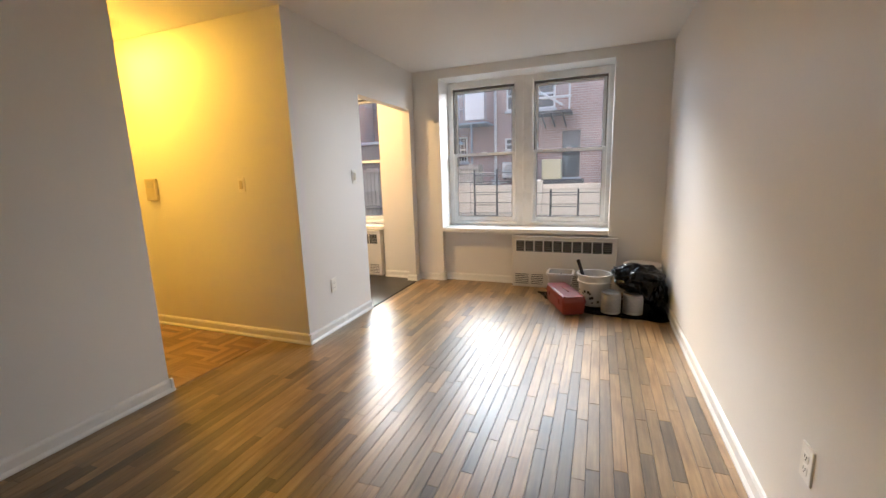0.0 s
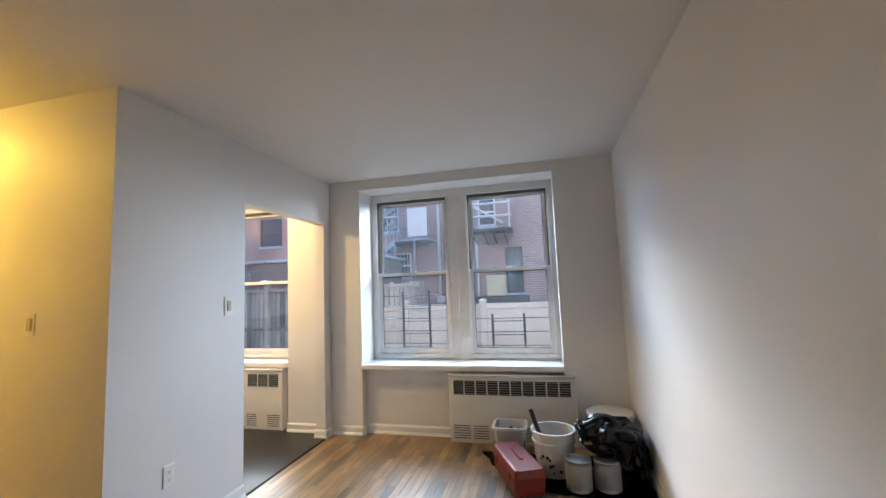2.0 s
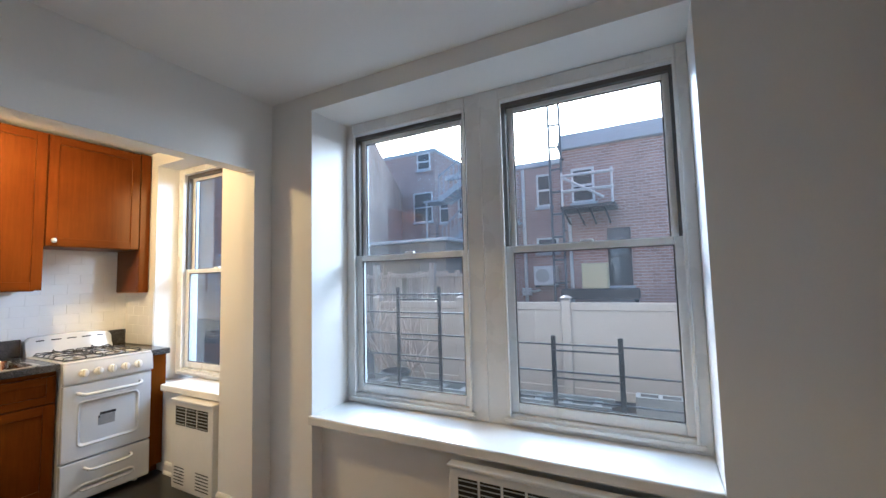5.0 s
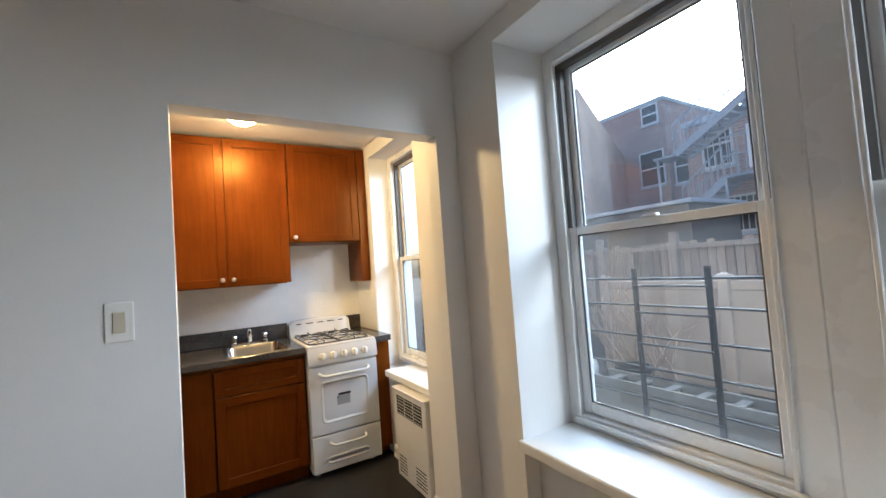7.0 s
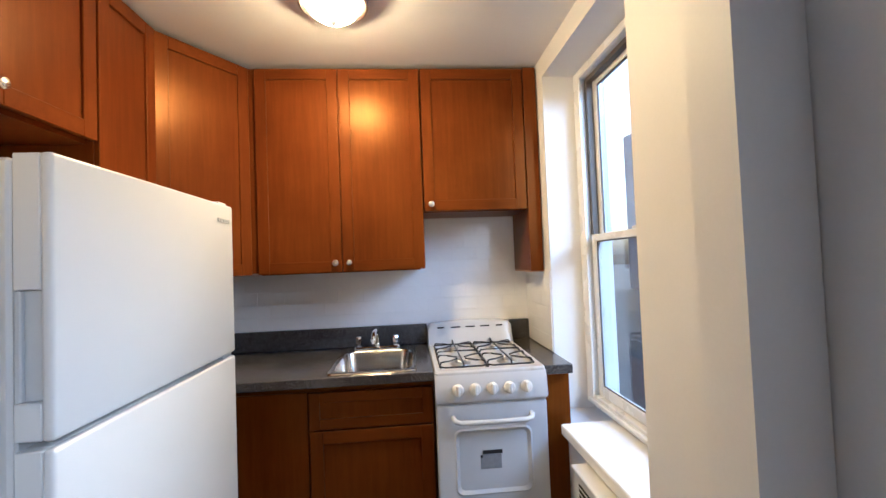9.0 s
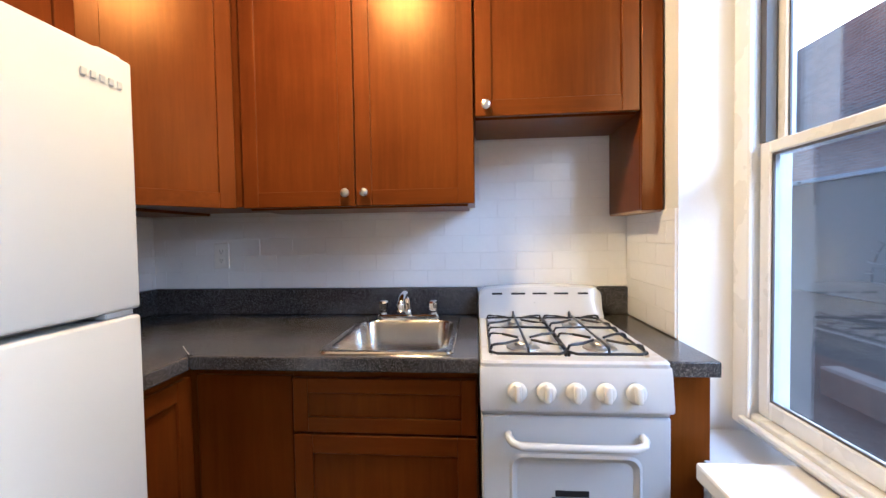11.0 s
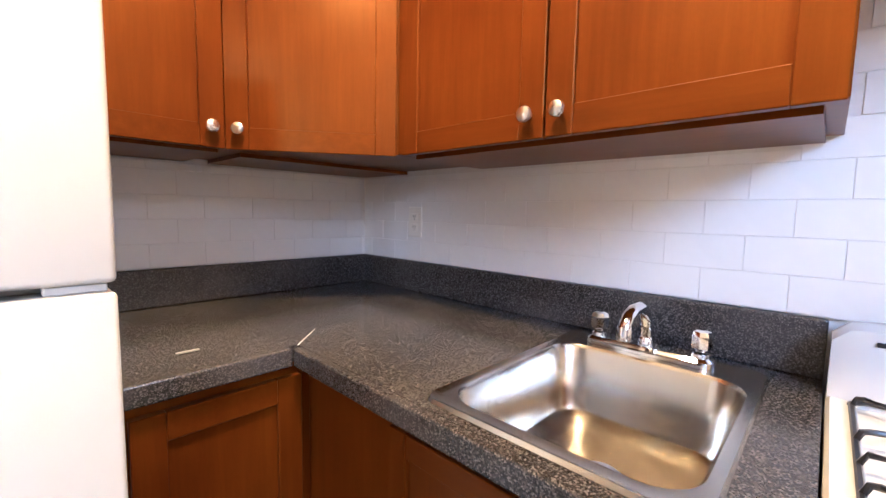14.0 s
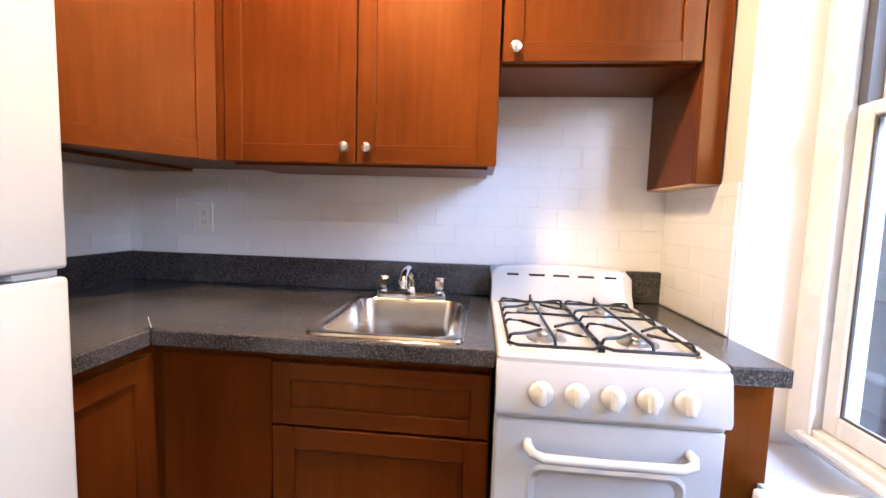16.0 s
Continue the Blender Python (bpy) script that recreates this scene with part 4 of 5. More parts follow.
# ---- radiator covers ----
def radiator(name, label, x0, x1, yf, yb, h, groups, lz0, lz1, low):
    rad = thing(name, ((x0 + x1) / 2, yf, 0.0), label, "radiator cover")
    bm = bmesh.new()
    box(bm, x0, x1, yf, yb, 0.012, h - 0.012, 0.006)
    part("casing", bm, M_RAD, rad)
    bm = bmesh.new()
    box(bm, x0 - 0.006, x1 + 0.006, yf - 0.012, yb, h - 0.0115, h + 0.004, 0.006, None, 2)
    part("top_lip", bm, M_RAD, rad)
    lx0, lx1 = x0 + 0.045, x1 - 0.035
    step = (lx1 - lx0) / groups
    for k in range(groups):
        a, b = lx0 + k * step, lx0 + (k + 1) * step - 0.012
        bm = bmesh.new()
        box(bm, a, b, yf - 0.002, yf - 0.0005, lz0, lz1)
        g = part("louvre_opening", bm, M_DARKGAP, rad, "dark louvre opening")
        bm = bmesh.new()
        for q in range(6):
            z = lz0 + (q + 0.5) * (lz1 - lz0) / 6
            box(bm, a, b, yf - 0.006, yf - 0.0022, z - 0.0014, z + 0.0014)
        part("louvre_slats", bm, M_GREYPLAST, g)
    for a, b in low:
        for q in range(6):
            bm = bmesh.new()
            z = 0.04 + q * 0.021
            box(bm, a, b, yf - 0.002, yf - 0.0005, z, z + 0.006)
            part("air_slot", bm, M_DARKGAP, rad)
    bm = bmesh.new()
    box(bm, x0 + 0.001, x1 - 0.001, yf + 0.004, yb - 0.004, 0.002, 0.012)
    part("plinth", bm, M_RAD, rad)
    return rad


radiator("radiator_cover", "long white enamelled radiator cover under the window", -1.165, -0.062, 5.205, 5.248, 0.585, 10, 0.415, 0.538, [(-1.13, -0.98), (-0.95, -0.82), (-0.5, -0.3), (-0.25, -0.1)])
radiator("radiator_cover", "short white enamelled radiator cover under the kitchen window", -3.37, -2.915, 5.255, 5.345, 0.60, 3, 0.43, 0.555, [(-3.335, -3.22), (-3.09, -2.95)])

# ---- painter's clutter on the living room floor ----
def crumple(bm, amount, scale, seed):
    for v in bm.verts:
        v.co += Vector([noise.noise(v.co * scale + Vector((seed, 7 * k, 3))) for k in range(3)]) * amount


bm = bmesh.new()
NX, NY = 44, 32
grid = {}
for i in range(NX + 1):
    for j in range(NY + 1):
        u, v = i / NX, j / NY
        x0 = -0.85 + 0.36 * (1 - v) ** 1.3
        x = x0 + (0.335 - x0) * u + 0.02 * noise.noise(Vector((v * 6, 1, 2)))
        y = 4.34 + 0.70 * v + 0.03 * noise.noise(Vector((u * 6, 4, 2))) + 0.10 * (1 - u) * (1 - v)
        z = 0.006 + 0.012 * abs(noise.noise(Vector((u * 9, v * 9, 0)))) + 0.02 * max(0, u - 0.93) / 0.07
        grid[i, j] = bm.verts.new((x, y, z))
for i in range(NX):
    for j in range(NY):
        bm.faces.new((grid[i, j], grid[i + 1, j], grid[i + 1, j + 1], grid[i, j + 1]))
bmesh.ops.solidify(bm, geom=bm.faces[:], thickness=0.003)
single("plastic_sheet", bm, M_BAG, "crumpled black plastic sheet spread on the floor", "plastic sheet", (-0.2, 4.7, 0.0), smooth=True)

# toolbox
tb = thing("toolbox", (-0.53, 4.545, 0.02), "closed dusty red plastic toolbox standing on the black sheet", "toolbox", turn=-66)
bm = bmesh.new()
skin(bm, [rounded(-0.235, 0.235, -0.095, 0.095, 0.02, 0.0), rounded(-0.2355, 0.2355, -0.10, 0.10, 0.02, 0.02), rounded(-0.243, 0.243, -0.105, 0.105, 0.02, 0.10)])
part("body", bm, M_RED, tb, local=True)
bm = bmesh.new()
skin(bm, [rounded(-0.2436, 0.249, -0.11, 0.11, 0.02, 0.101), rounded(-0.2436, 0.249, -0.11, 0.11, 0.02, 0.117), rounded(-0.2358, 0.2358, -0.1, 0.1, 0.02, 0.160), rounded(-0.25, 0.25, -0.085, 0.085, 0.02, 0.168)])
part("lid", bm, M_RED, tb, local=True)
for x in (-0.14, 0.14):
    bm = bmesh.new()
    box(bm, x - 0.02, x + 0.02, -0.116, -0.1065, 0.078, 0.125, 0.003)
    part("latch", bm, M_RED, tb, local=True)
bm = bmesh.new()
box(bm, -0.09, 0.09, -0.012, 0.012, 0.1685, 0.177, 0.004)
part("handle", bm, M_RED, tb, "folded red carry handle", local=True)


def pail(name, label, x, y, z, r, h, mat, lid=False, spots=False, square=False, rim=0.012):
    ob = thing(name, (x, y, z), label, "bucket" if not square else "tub")
    bm = bmesh.new()
    if square:
        s, t = r, 0.008
        skin(bm, [rounded(-s * 0.82, s * 0.82, -s * 0.72, s * 0.72, 0.03, 0), rounded(-s, s, -s * 0.9, s * 0.9, 0.035, h - 0.02), rounded(-s - rim, s + rim, -s * 0.9 - rim, s * 0.9 + rim, 0.04, h - 0.018), rounded(-s - rim, s + rim, -s * 0.9 - rim, s * 0.9 + rim, 0.04, h), rounded(-s + t, s - t, -s * 0.9 + t, s * 0.9 - t, 0.03, h), rounded(-s * 0.82 + t, s * 0.82 - t, -s * 0.72 + t, s * 0.72 - t, 0.03, 0.01)])
        bmesh.ops.contextual_create(bm, geom=[v for v in bm.verts if abs(v.co.z) < 1e-6])
    else:
        lathe(bm, [(0, 0.0), (r * 0.86, 0.0), (r * 0.97, h * 0.72), (r * 1.05, h * 0.73), (r * 1.05, h * 0.77), (r * 0.99, h * 0.78), (r, h - 0.018), (r + rim, h - 0.016), (r + rim, h), (r - 0.006, h), (r * 0.86, 0.012), (0, 0.012)], (0, 0, 0), 36)
    part("shell", bm, mat, ob, smooth=True, local=True)
    if lid:
        bm = bmesh.new()
        lathe(bm, [(r + rim + 0.004, h - 0.018), (r + rim + 0.006, h + 0.004), (r + rim - 0.006, h + 0.012), (r - 0.012, h + 0.008), (0, h + 0.006)], (0, 0, 0), 36)
        part("lid", bm, mat, ob, "white plastic lid", smooth=True, local=True)
    if spots:
        bm = bmesh.new()
        rng = random.Random(5)
        for k in range(26):
            a, zz, s = rng.uniform(-2.9, 0.6), rng.uniform(0.06, 0.5) * h, rng.uniform(0.006, 0.014)
            rr = r * (0.86 + 0.11 * zz / (0.72 * h))
            box(bm, -s, s, -0.002, 0.0015, -s, s, 0.001, pose(rr * math.cos(a), rr * math.sin(a), zz, 0, 0, math.degrees(a) + 90))
        tagged(part("print_marks", bm, M_DKTOOL, ob, "scattered dark printed marks", local=True), kind="stuff")
    return ob


pail("bucket", "open white plastic bucket with dark printed spots", -0.275, 4.72, 0.018, 0.148, 0.302, M_WHITEPL, spots=True)
pail("bucket", "large white lidded bucket behind the black bag", 0.165, 5.02, 0.004, 0.158, 0.352, M_WHITEPL, lid=True)
pail("tub", "square white plastic tub holding tools on an upturned crate", -0.61, 4.98, 0.105, 0.125, 0.15, M_WHITEPL, square=True)
crate = single("crate", (lambda bm: (box(bm, -0.72, -0.5, 4.90, 5.08, 0.022, 0.104, 0.012, None, 2), bm)[1])(bmesh.new()), M_DKTOOL, "dark low plastic crate under the white tub", "crate", (-0.61, 4.99, 0.022))
for k, (x, y, z, dx, dy, ln, nm) in enumerate(((-0.66, 4.97, 0.14, 0.05, 0.02, 0.15, "putty_knife"), (-0.58, 5.0, 0.14, 0.03, -0.03, 0.15, "trowel"))):
    t_ = thing(nm, (x, y, z), "dark-handled painter's hand tool lying in the white tub", "tool")
    bm = bmesh.new()
    tube(bm, [(x - dx, y - dy, z), (x, y, z + 0.04), (x + dx * 1.3, y + dy * 1.3, z + 0.085)], 0.013, 8)
    part("handle", bm, M_DKTOOL, t_, smooth=True)
    bm = bmesh.new()
    box(bm, x - dx - 0.03, x - dx + 0.03, y - dy - 0.02, y - dy + 0.02, z - 0.018, z - 0.013)
    part("blade", bm, M_CAN, t_, "dull steel blade")
br = thing("paint_brush", (-0.40, 4.78, 0.1), "dark-handled wide brush leaning in the spotted bucket", "brush")
bm = bmesh.new()
tube(bm, [(-0.335, 4.72, 0.10), (-0.375, 4.73, 0.28), (-0.42, 4.745, 0.41), (-0.43, 4.748, 0.44)], 0.017, 8)
part("handle", bm, M_DKTOOL, br, smooth=True)
bm = bmesh.new()
box(bm, -0.36, -0.29, 4.70, 4.74, 0.034, 0.10, 0.006)
part("bristles", bm, M_RAWWOOD, br)


def can(x, y, label, r=0.083, h=0.192, z=0.016):
    ob = thing("paint_can", (x, y, z), label, "paint can", "paint cans")
    bm = bmesh.new()
    lathe(bm, [(0, 0), (r, 0), (r + 0.002, 0.003), (r, 0.007), (r, h - 0.008), (r + 0.002, h - 0.004), (r, h), (r - 0.012, h), (r - 0.014, h - 0.006), (0, h - 0.006)], (0, 0, 0), 32)
    part("tin", bm, M_CAN, ob, smooth=True, local=True)
    bm = bmesh.new()
    lathe(bm, [(r + 0.0006, 0.02), (r + 0.0012, 0.021), (r + 0.0012, h - 0.021), (r + 0.0006, h - 0.02)], (0, 0, 0), 32)
    part("label", bm, M_LABELP, ob, "scuffed pale grey paper label", smooth=True, local=True)
    bm = bmesh.new()
    tube(bm, [((r + 0.004) * math.cos(a), (r + 0.004) * math.sin(a), h * 0.72 - 0.09 * math.sin(a)) for a in [math.pi * k / 12 for k in range(13)]], 0.0018, 5)
    part("bail", bm, M_CAN, ob, "thin wire bail handle", local=True)


can(-0.125, 4.50, "metal paint can with a pale label in front of the bucket")
can(0.06, 4.53, "metal paint can half covered by the black bag", h=0.185)

bm = bmesh.new()
bmesh.ops.create_icosphere(bm, subdivisions=5, radius=1.0)
for v in bm.verts:
    d = v.co.normalized()
    k = 1 + 0.22 * noise.noise(d * 2.1 + Vector((3, 1, 8))) + 0.10 * noise.noise(d * 5.5) + 0.055 * abs(noise.noise(d * 13))
    crease = 0.05 * abs(noise.noise(Vector((d.x * 7, d.y * 7, d.z * 2))))
    p = Vector((d.x * 0.215, d.y * 0.19, d.z * 0.125)) * (k - crease)
    v.co = p + Vector((0.095, 4.66, 0.315))
    if d.z < 0.05 and d.x > 0.0:
        fall = 0.11 * min(1.0, d.x * 3.2) * min(1.0, (0.05 - d.z) * 2.5)
        v.co.z = max(0.03, v.co.z - fall)
        v.co.y -= 0.25 * fall
    if v.co.x < -0.06:
        v.co.z += 0.05 * min(1, (-0.06 - v.co.x) / 0.1)
single("garbage_bag", bm, M_BAG, "stuffed shiny black garbage bag lying on the paint cans", "garbage bag", (0.09, 4.66, 0.2), smooth=True)
bm = bmesh.new()
bmesh.ops.create_icosphere(bm, subdivisions=4, radius=1.0)
for v in bm.verts:
    d = v.co.normalized()
    k = 1 + 0.25 * noise.noise(d * 2.7 + Vector((9, 1, 2))) + 0.1 * abs(noise.noise(d * 11))
    v.co = Vector((d.x * 0.075, d.y * 0.17, d.z * 0.15)) * k + Vector((0.268, 4.66, 0.165))
single("garbage_bag", bm, M_BAG, "slumped black garbage bag against the wall foot", "garbage bag", (0.268, 4.66, 0.02), smooth=True)


# ---- window guards outside ----
def guard(name, x0, x1, posts, ztop, z0, rows):
    g = thing(name, ((x0 + x1) / 2, 5.69, z0), "black iron window guard with thin crossbars outside the glass", "window guard", "window guards")
    for x in posts:
        bm = bmesh.new()
        box(bm, x - 0.012, x + 0.012, 5.682, 5.69, z0 - 0.03, ztop, 0.002)
        part("upright", bm, M_BARS, g)
    for z in rows:
        bm = bmesh.new()
        rod(bm, (x0, 5.694, z), (x1, 5.694, z), 0.0048, 8)
        part("crossbar", bm, M_BARS, g)
        bm = bmesh.new()
        rod(bm, (posts[0], 5.678, z - 0.028), (posts[1], 5.678, z - 0.028), 0.0048, 8)
        part("crossbar", bm, M_BARS, g)


guard("window_guard", -2.02, -1.14, (-1.745, -1.455), 1.345, 0.72, (0.80, 0.93, 1.06, 1.19, 1.30))
guard("window_guard", -1.06, -0.14, (-0.80, -0.485), 1.09, 0.72, (0.775, 0.91, 1.045))

# ---- the yard and the houses ----
M_GROUND = surface("yard_dirt", (0.045, 0.038, 0.031), 0.95, vary=0.4, big=1.2, small=14, bumps=0.6, dist=0.02)
M_CONC = surface("weathered_concrete", (0.20, 0.19, 0.175), 0.9, vary=0.35, big=1.1, small=18, bumps=0.4, dist=0.006)
M_VINYL = surface("beige_vinyl", (0.37, 0.32, 0.27), 0.45, vary=0.1, big=1.5, small=30, bumps=0.05)
M_GREYWOOD = wood("weathered_fence_wood", (0.18, 0.165, 0.145), (0.33, 0.305, 0.27), (0.46, 0.435, 0.39), 0.85, axis=2, per_object=0.6, coat=0.0)
M_BRICK = brick_material("red_brick", (0.50, 0.345, 0.30), (0.58, 0.54, 0.51))
M_BRICK2 = brick_material("red_brick_side", (0.60, 0.38, 0.28), (0.55, 0.50, 0.44))
M_IRONP = surface("painted_iron_grey", (0.36, 0.41, 0.46), 0.5, vary=0.15)
M_IRONB = surface("painted_iron_black", (0.03, 0.032, 0.036), 0.5, vary=0.2)
M_IRONL = surface("ladder_iron", (0.11, 0.125, 0.145), 0.55, vary=0.25)
M_WINW = surface("house_window_white", (0.74, 0.75, 0.75), 0.45, vary=0.06)
M_PIPEW = surface("white_drainpipe", (0.66, 0.67, 0.67), 0.45, vary=0.08)
M_SIDING = surface("pale_cornice", (0.52, 0.56, 0.60), 0.6, vary=0.1)
M_DARKGLASS = surface("house_window_glass", (0.05, 0.06, 0.07), 0.08, vary=0.3, big=1)
M_YELLOW = surface("pale_yellow_board", (0.62, 0.58, 0.36), 0.6, vary=0.1)
M_BARK = surface("bare_twigs", (0.30, 0.23, 0.185), 0.9, vary=0.3, small=40, bumps=0.4)
M_ALU = surface("old_aluminium", (0.21, 0.21, 0.20), 0.5, metal=0.4, vary=0.2)

bm = bmesh.new()
GN = 48
gv = {}
for i in range(GN + 1):
    for j in range(GN + 1):
        x = -60 + 120 * i / GN
        y = 5.722 + 140 * (j / GN) ** 2
        gv[i, j] = bm.verts.new((x, y, -0.12 + 0.05 * noise.noise(Vector((x * 0.7, y * 0.7, 0)))))
for i in range(GN):
    for j in range(GN):
        bm.faces.new((gv[i, j], gv[i + 1, j], gv[i + 1, j + 1], gv[i, j + 1]))
tagged(new("ground", finish("ground", bm, M_GROUND)), "bare dirt ground of the back yard", "ground", kind="structure")
structure("wall_garden_curb", [(-6.2, 6, 7.62, 7.8, -0.2, 0.11)], M_CONC, "low weathered concrete curb across the yard", 0.02)
structure("wall_house_outside", [(-9, -4.45, 5.3, 5.72, -0.2, 2.63), (0.54, 6, 5.3, 5.72, -0.2, 2.63), (-9, 6, 5.3, 5.72, 2.631, 9)], M_BRICK, "plain brick outer wall of the house")

# vinyl fence
fence = thing("vinyl_fence", (-0.5, 8.8, -0.12), "beige vinyl privacy fence with square capped posts", "fence")
posts = [-4.25 + 1.45 * k for k in range(7)]
for k, x in enumerate(posts):
    bm = bmesh.new()
    box(bm, x - 0.055, x + 0.055, 8.745, 8.855, -0.12, 1.10, 0.006)
    p = part("post", bm, M_VINYL, fence)
    bm = bmesh.new()
    box(bm, x - 0.065, x + 0.065, 8.735, 8.865, 1.101, 1.12, 0.004)
    rod(bm, (x, 8.8, 1.12), (x, 8.8, 1.15), 0.08, 4, 0.01)
    part("cap", bm, M_VINYL, p)
    if k < len(posts) - 1:
        a, b = x + 0.0555, posts[k + 1] - 0.0555
        bm = bmesh.new()
        box(bm, a, b, 8.775, 8.825, 0.96, 1.06, 0.006)
        part("rail", bm, M_VINYL, fence)
        bm = bmesh.new()
        box(bm, a, b, 8.775, 8.825, -0.08, 0.03, 0.006)
        part("rail", bm, M_VINYL, fence)
        n = 8
        for q in range(n):
            bm = bmesh.new()
            w = (b - a) / n
            box(bm, a + q * w + 0.0003, a + (q + 1) * w - 0.0003, 8.79, 8.81, 0.03, 0.96, 0.0)
            part("panel_board", bm, M_VINYL, fence)

# wooden fence
wf = thing("wooden_fence", (-5.5, 11.0, -0.1), "weathered grey wooden picket fence behind the vinyl one", "fence")
rng = random.Random(3)
x = -8.2
while x < -3.2:
    bm = bmesh.new()
    h = 1.52 + rng.uniform(-0.06, 0.05)
    box(bm, x, x + 0.115, 10.985, 11.005 + rng.uniform(0, 0.006), -0.1, h, 0.006, None)
    part("picket", bm, M_GREYWOOD, wf)
    x += 0.128
for x in (-7.4, -5.9, -4.45):
    bm = bmesh.new()
    box(bm, x - 0.06, x + 0.06, 10.87, 10.984, -0.1, 1.72, 0.008)
    part("post", bm, M_GREYWOOD, wf)
for z in (0.4, 1.42):
    bm = bmesh.new()
    box(bm, -8.2, -3.2, 10.93, 10.9845, z, z + 0.08, 0.004)
    part("rail", bm, M_GREYWOOD, wf)

# garage behind the fences
gar = thing("garage", (-8.0, 13.0, -0.1), "low weathered concrete garage with arched blind openings", "garage")
bm = bmesh.new()
box(bm, -13, -4.7, 12.0, 14.0, -0.1, 2.28, 0.02)
part("wall", bm, M_CONC, gar)
bm = bmesh.new()
box(bm, -13.1, -4.6, 11.9, 14.1, 2.2805, 2.36, 0.01)
part("roof", bm, M_SIDING, gar, "pale roof edge with dark flashing")
for x in (-12.2, -10.2, -8.2):
    bm = bmesh.new()
    box(bm, x - 0.02, x + 0.02, 11.85, 11.9, 2.3, 2.33)
    part("roof_clip", bm, M_IRONB, gar)
bm = bmesh.new()
for k in range(17):
    a0 = math.pi * k / 16
    box(bm, -0.09, 0.09, -0.05, 0.0, 1.0, 1.14, 0.01, pose(-9.6, 12.0, 0.35, 0, math.degrees(a0) - 90, 0))
part("arch", bm, M_CONC, gar, "stone arch over a blocked opening")
for z in (0.2, 0.55):
    bm = bmesh.new()
    box(bm, -10.6, -8.6, 11.93, 11.999, z, z + 0.08, 0.01)
    part("ledge", bm, M_CONC, gar)


def house_window(house, x, z, w, h, y, bars=False, dark=False):
    """A window on a face towards -y."""
    bm = bmesh.new()
    f = 0.06
    box(bm, x, x + f, y - 0.05, y - 0.001, z, z + h)
    box(bm, x + w - f, x + w, y - 0.05, y - 0.001, z, z + h)
    box(bm, x + f, x + w - f, y - 0.05, y - 0.001, z, z + f)
    box(bm, x + f, x + w - f, y - 0.05, y - 0.001, z + h - f, z + h)
    box(bm, x + f, x + w - f, y - 0.045, y - 0.001, z + h / 2 - f / 2, z + h / 2 + f / 2)
    win = part("window", bm, M_IRONB if dark else M_WINW, house)
    bm = bmesh.new()
    box(bm, x + f, x + w - f, y - 0.02, y - 0.002, z + f, z + h - f)
    part("pane", bm, M_DARKGLASS, win)
    bm = bmesh.new()
    box(bm, x - 0.05, x + w + 0.05, y - 0.09, y - 0.001, z - 0.08, z - 0.002)
    part("sill", bm, M_SIDING, win)
    if bars:
        bm = bmesh.new()
        n = int(w / 0.13)
        for k in range(1, n):
            box(bm, x + k * w / n - 0.009, x + k * w / n + 0.009, y - 0.055, y - 0.046, z + f, z + h - f)
        part("bars", bm, M_WINW, win)


# brick house straight across the yard
ha = thing("brick_house", (-1.3, 15.0, -0.1), "three-storey red brick house with a pale cornice", "house")
bm = bmesh.new()
box(bm, -2.55, 0.05, 15.0, 23, -0.1, 4.87)
part("wall", bm, M_BRICK, ha)
bm = bmesh.new()
box(bm, -2.62, 0.06, 14.88, 23, 4.871, 5.12, 0.02)
box(bm, -2.58, 0.06, 14.94, 23, 5.12, 5.30, 0.02)
part("cornice", bm, M_SIDING, ha, "pale painted roof cornice")
house_window(ha, -1.45, 1.1, 0.56, 1.5, 15.0, dark=True)
house_window(ha, -2.3, 3.35, 0.6, 0.95, 15.0)
for x in (-2.80, -2.50):
    bm = bmesh.new()
    box(bm, x - 0.028, x + 0.028, 14.66, 14.72, 0.2, 6.9, 0.006)
    part("ladder_rail", bm, M_IRONL, ha, "dark iron rail of the wall ladder")
for k in range(11):
    bm = bmesh.new()
    z = 0.55 + 0.62 * k
    box(bm, -2.7715, -2.5285, 14.67, 14.71, z, z + 0.05, 0.006)
    part("ladder_rung", bm, M_IRONL, ha)
for z in (1.2, 2.6, 4.6):
    bm = bmesh.new()
    box(bm, -2.53, -2.47, 14.7205, 14.999, z, z + 0.04)
    part("ladder_bracket", bm, M_IRONB, ha)
bm = bmesh.new()
rod(bm, (-2.38, 14.94, 0.0), (-2.38, 14.94, 2.95), 0.045, 10)
part("drainpipe", bm, M_PIPEW, ha, "short white drainpipe", smooth=True)
# its recessed wing
hb = thing("brick_house", (-4.0, 15.6, -0.1), "recessed red brick wing with barred windows and drainpipes", "house")
bm = bmesh.new()
box(bm, -6.6, -2.56, 15.9, 23, -0.1, 4.75)
part("wall", bm, M_BRICK, hb)
bm = bmesh.new()
box(bm, -6.65, -2.63, 15.82, 23, 4.751, 4.92, 0.02)
part("cornice", bm, M_SIDING, hb)
house_window(hb, -3.5, 3.5, 0.45, 1.0, 15.9)
house_window(hb, -3.55, 2.1, 0.65, 0.45, 15.9)
house_window(hb, -6.35, 1.75, 1.35, 0.95, 15.9, bars=True)
house_window(hb, -6.2, 3.5, 0.75, 1.2, 15.9, bars=True)
bm = bmesh.new()
rod(bm, (-3.9, 15.8, 0.0), (-3.9, 15.8, 4.7), 0.05, 10)
part("drainpipe", bm, M_PIPEW, hb, "white drainpipe", smooth=True)
bm = bmesh.new()
box(bm, -4.0, -3.72, 15.62, 15.748, 0.82, 1.05, 0.015)
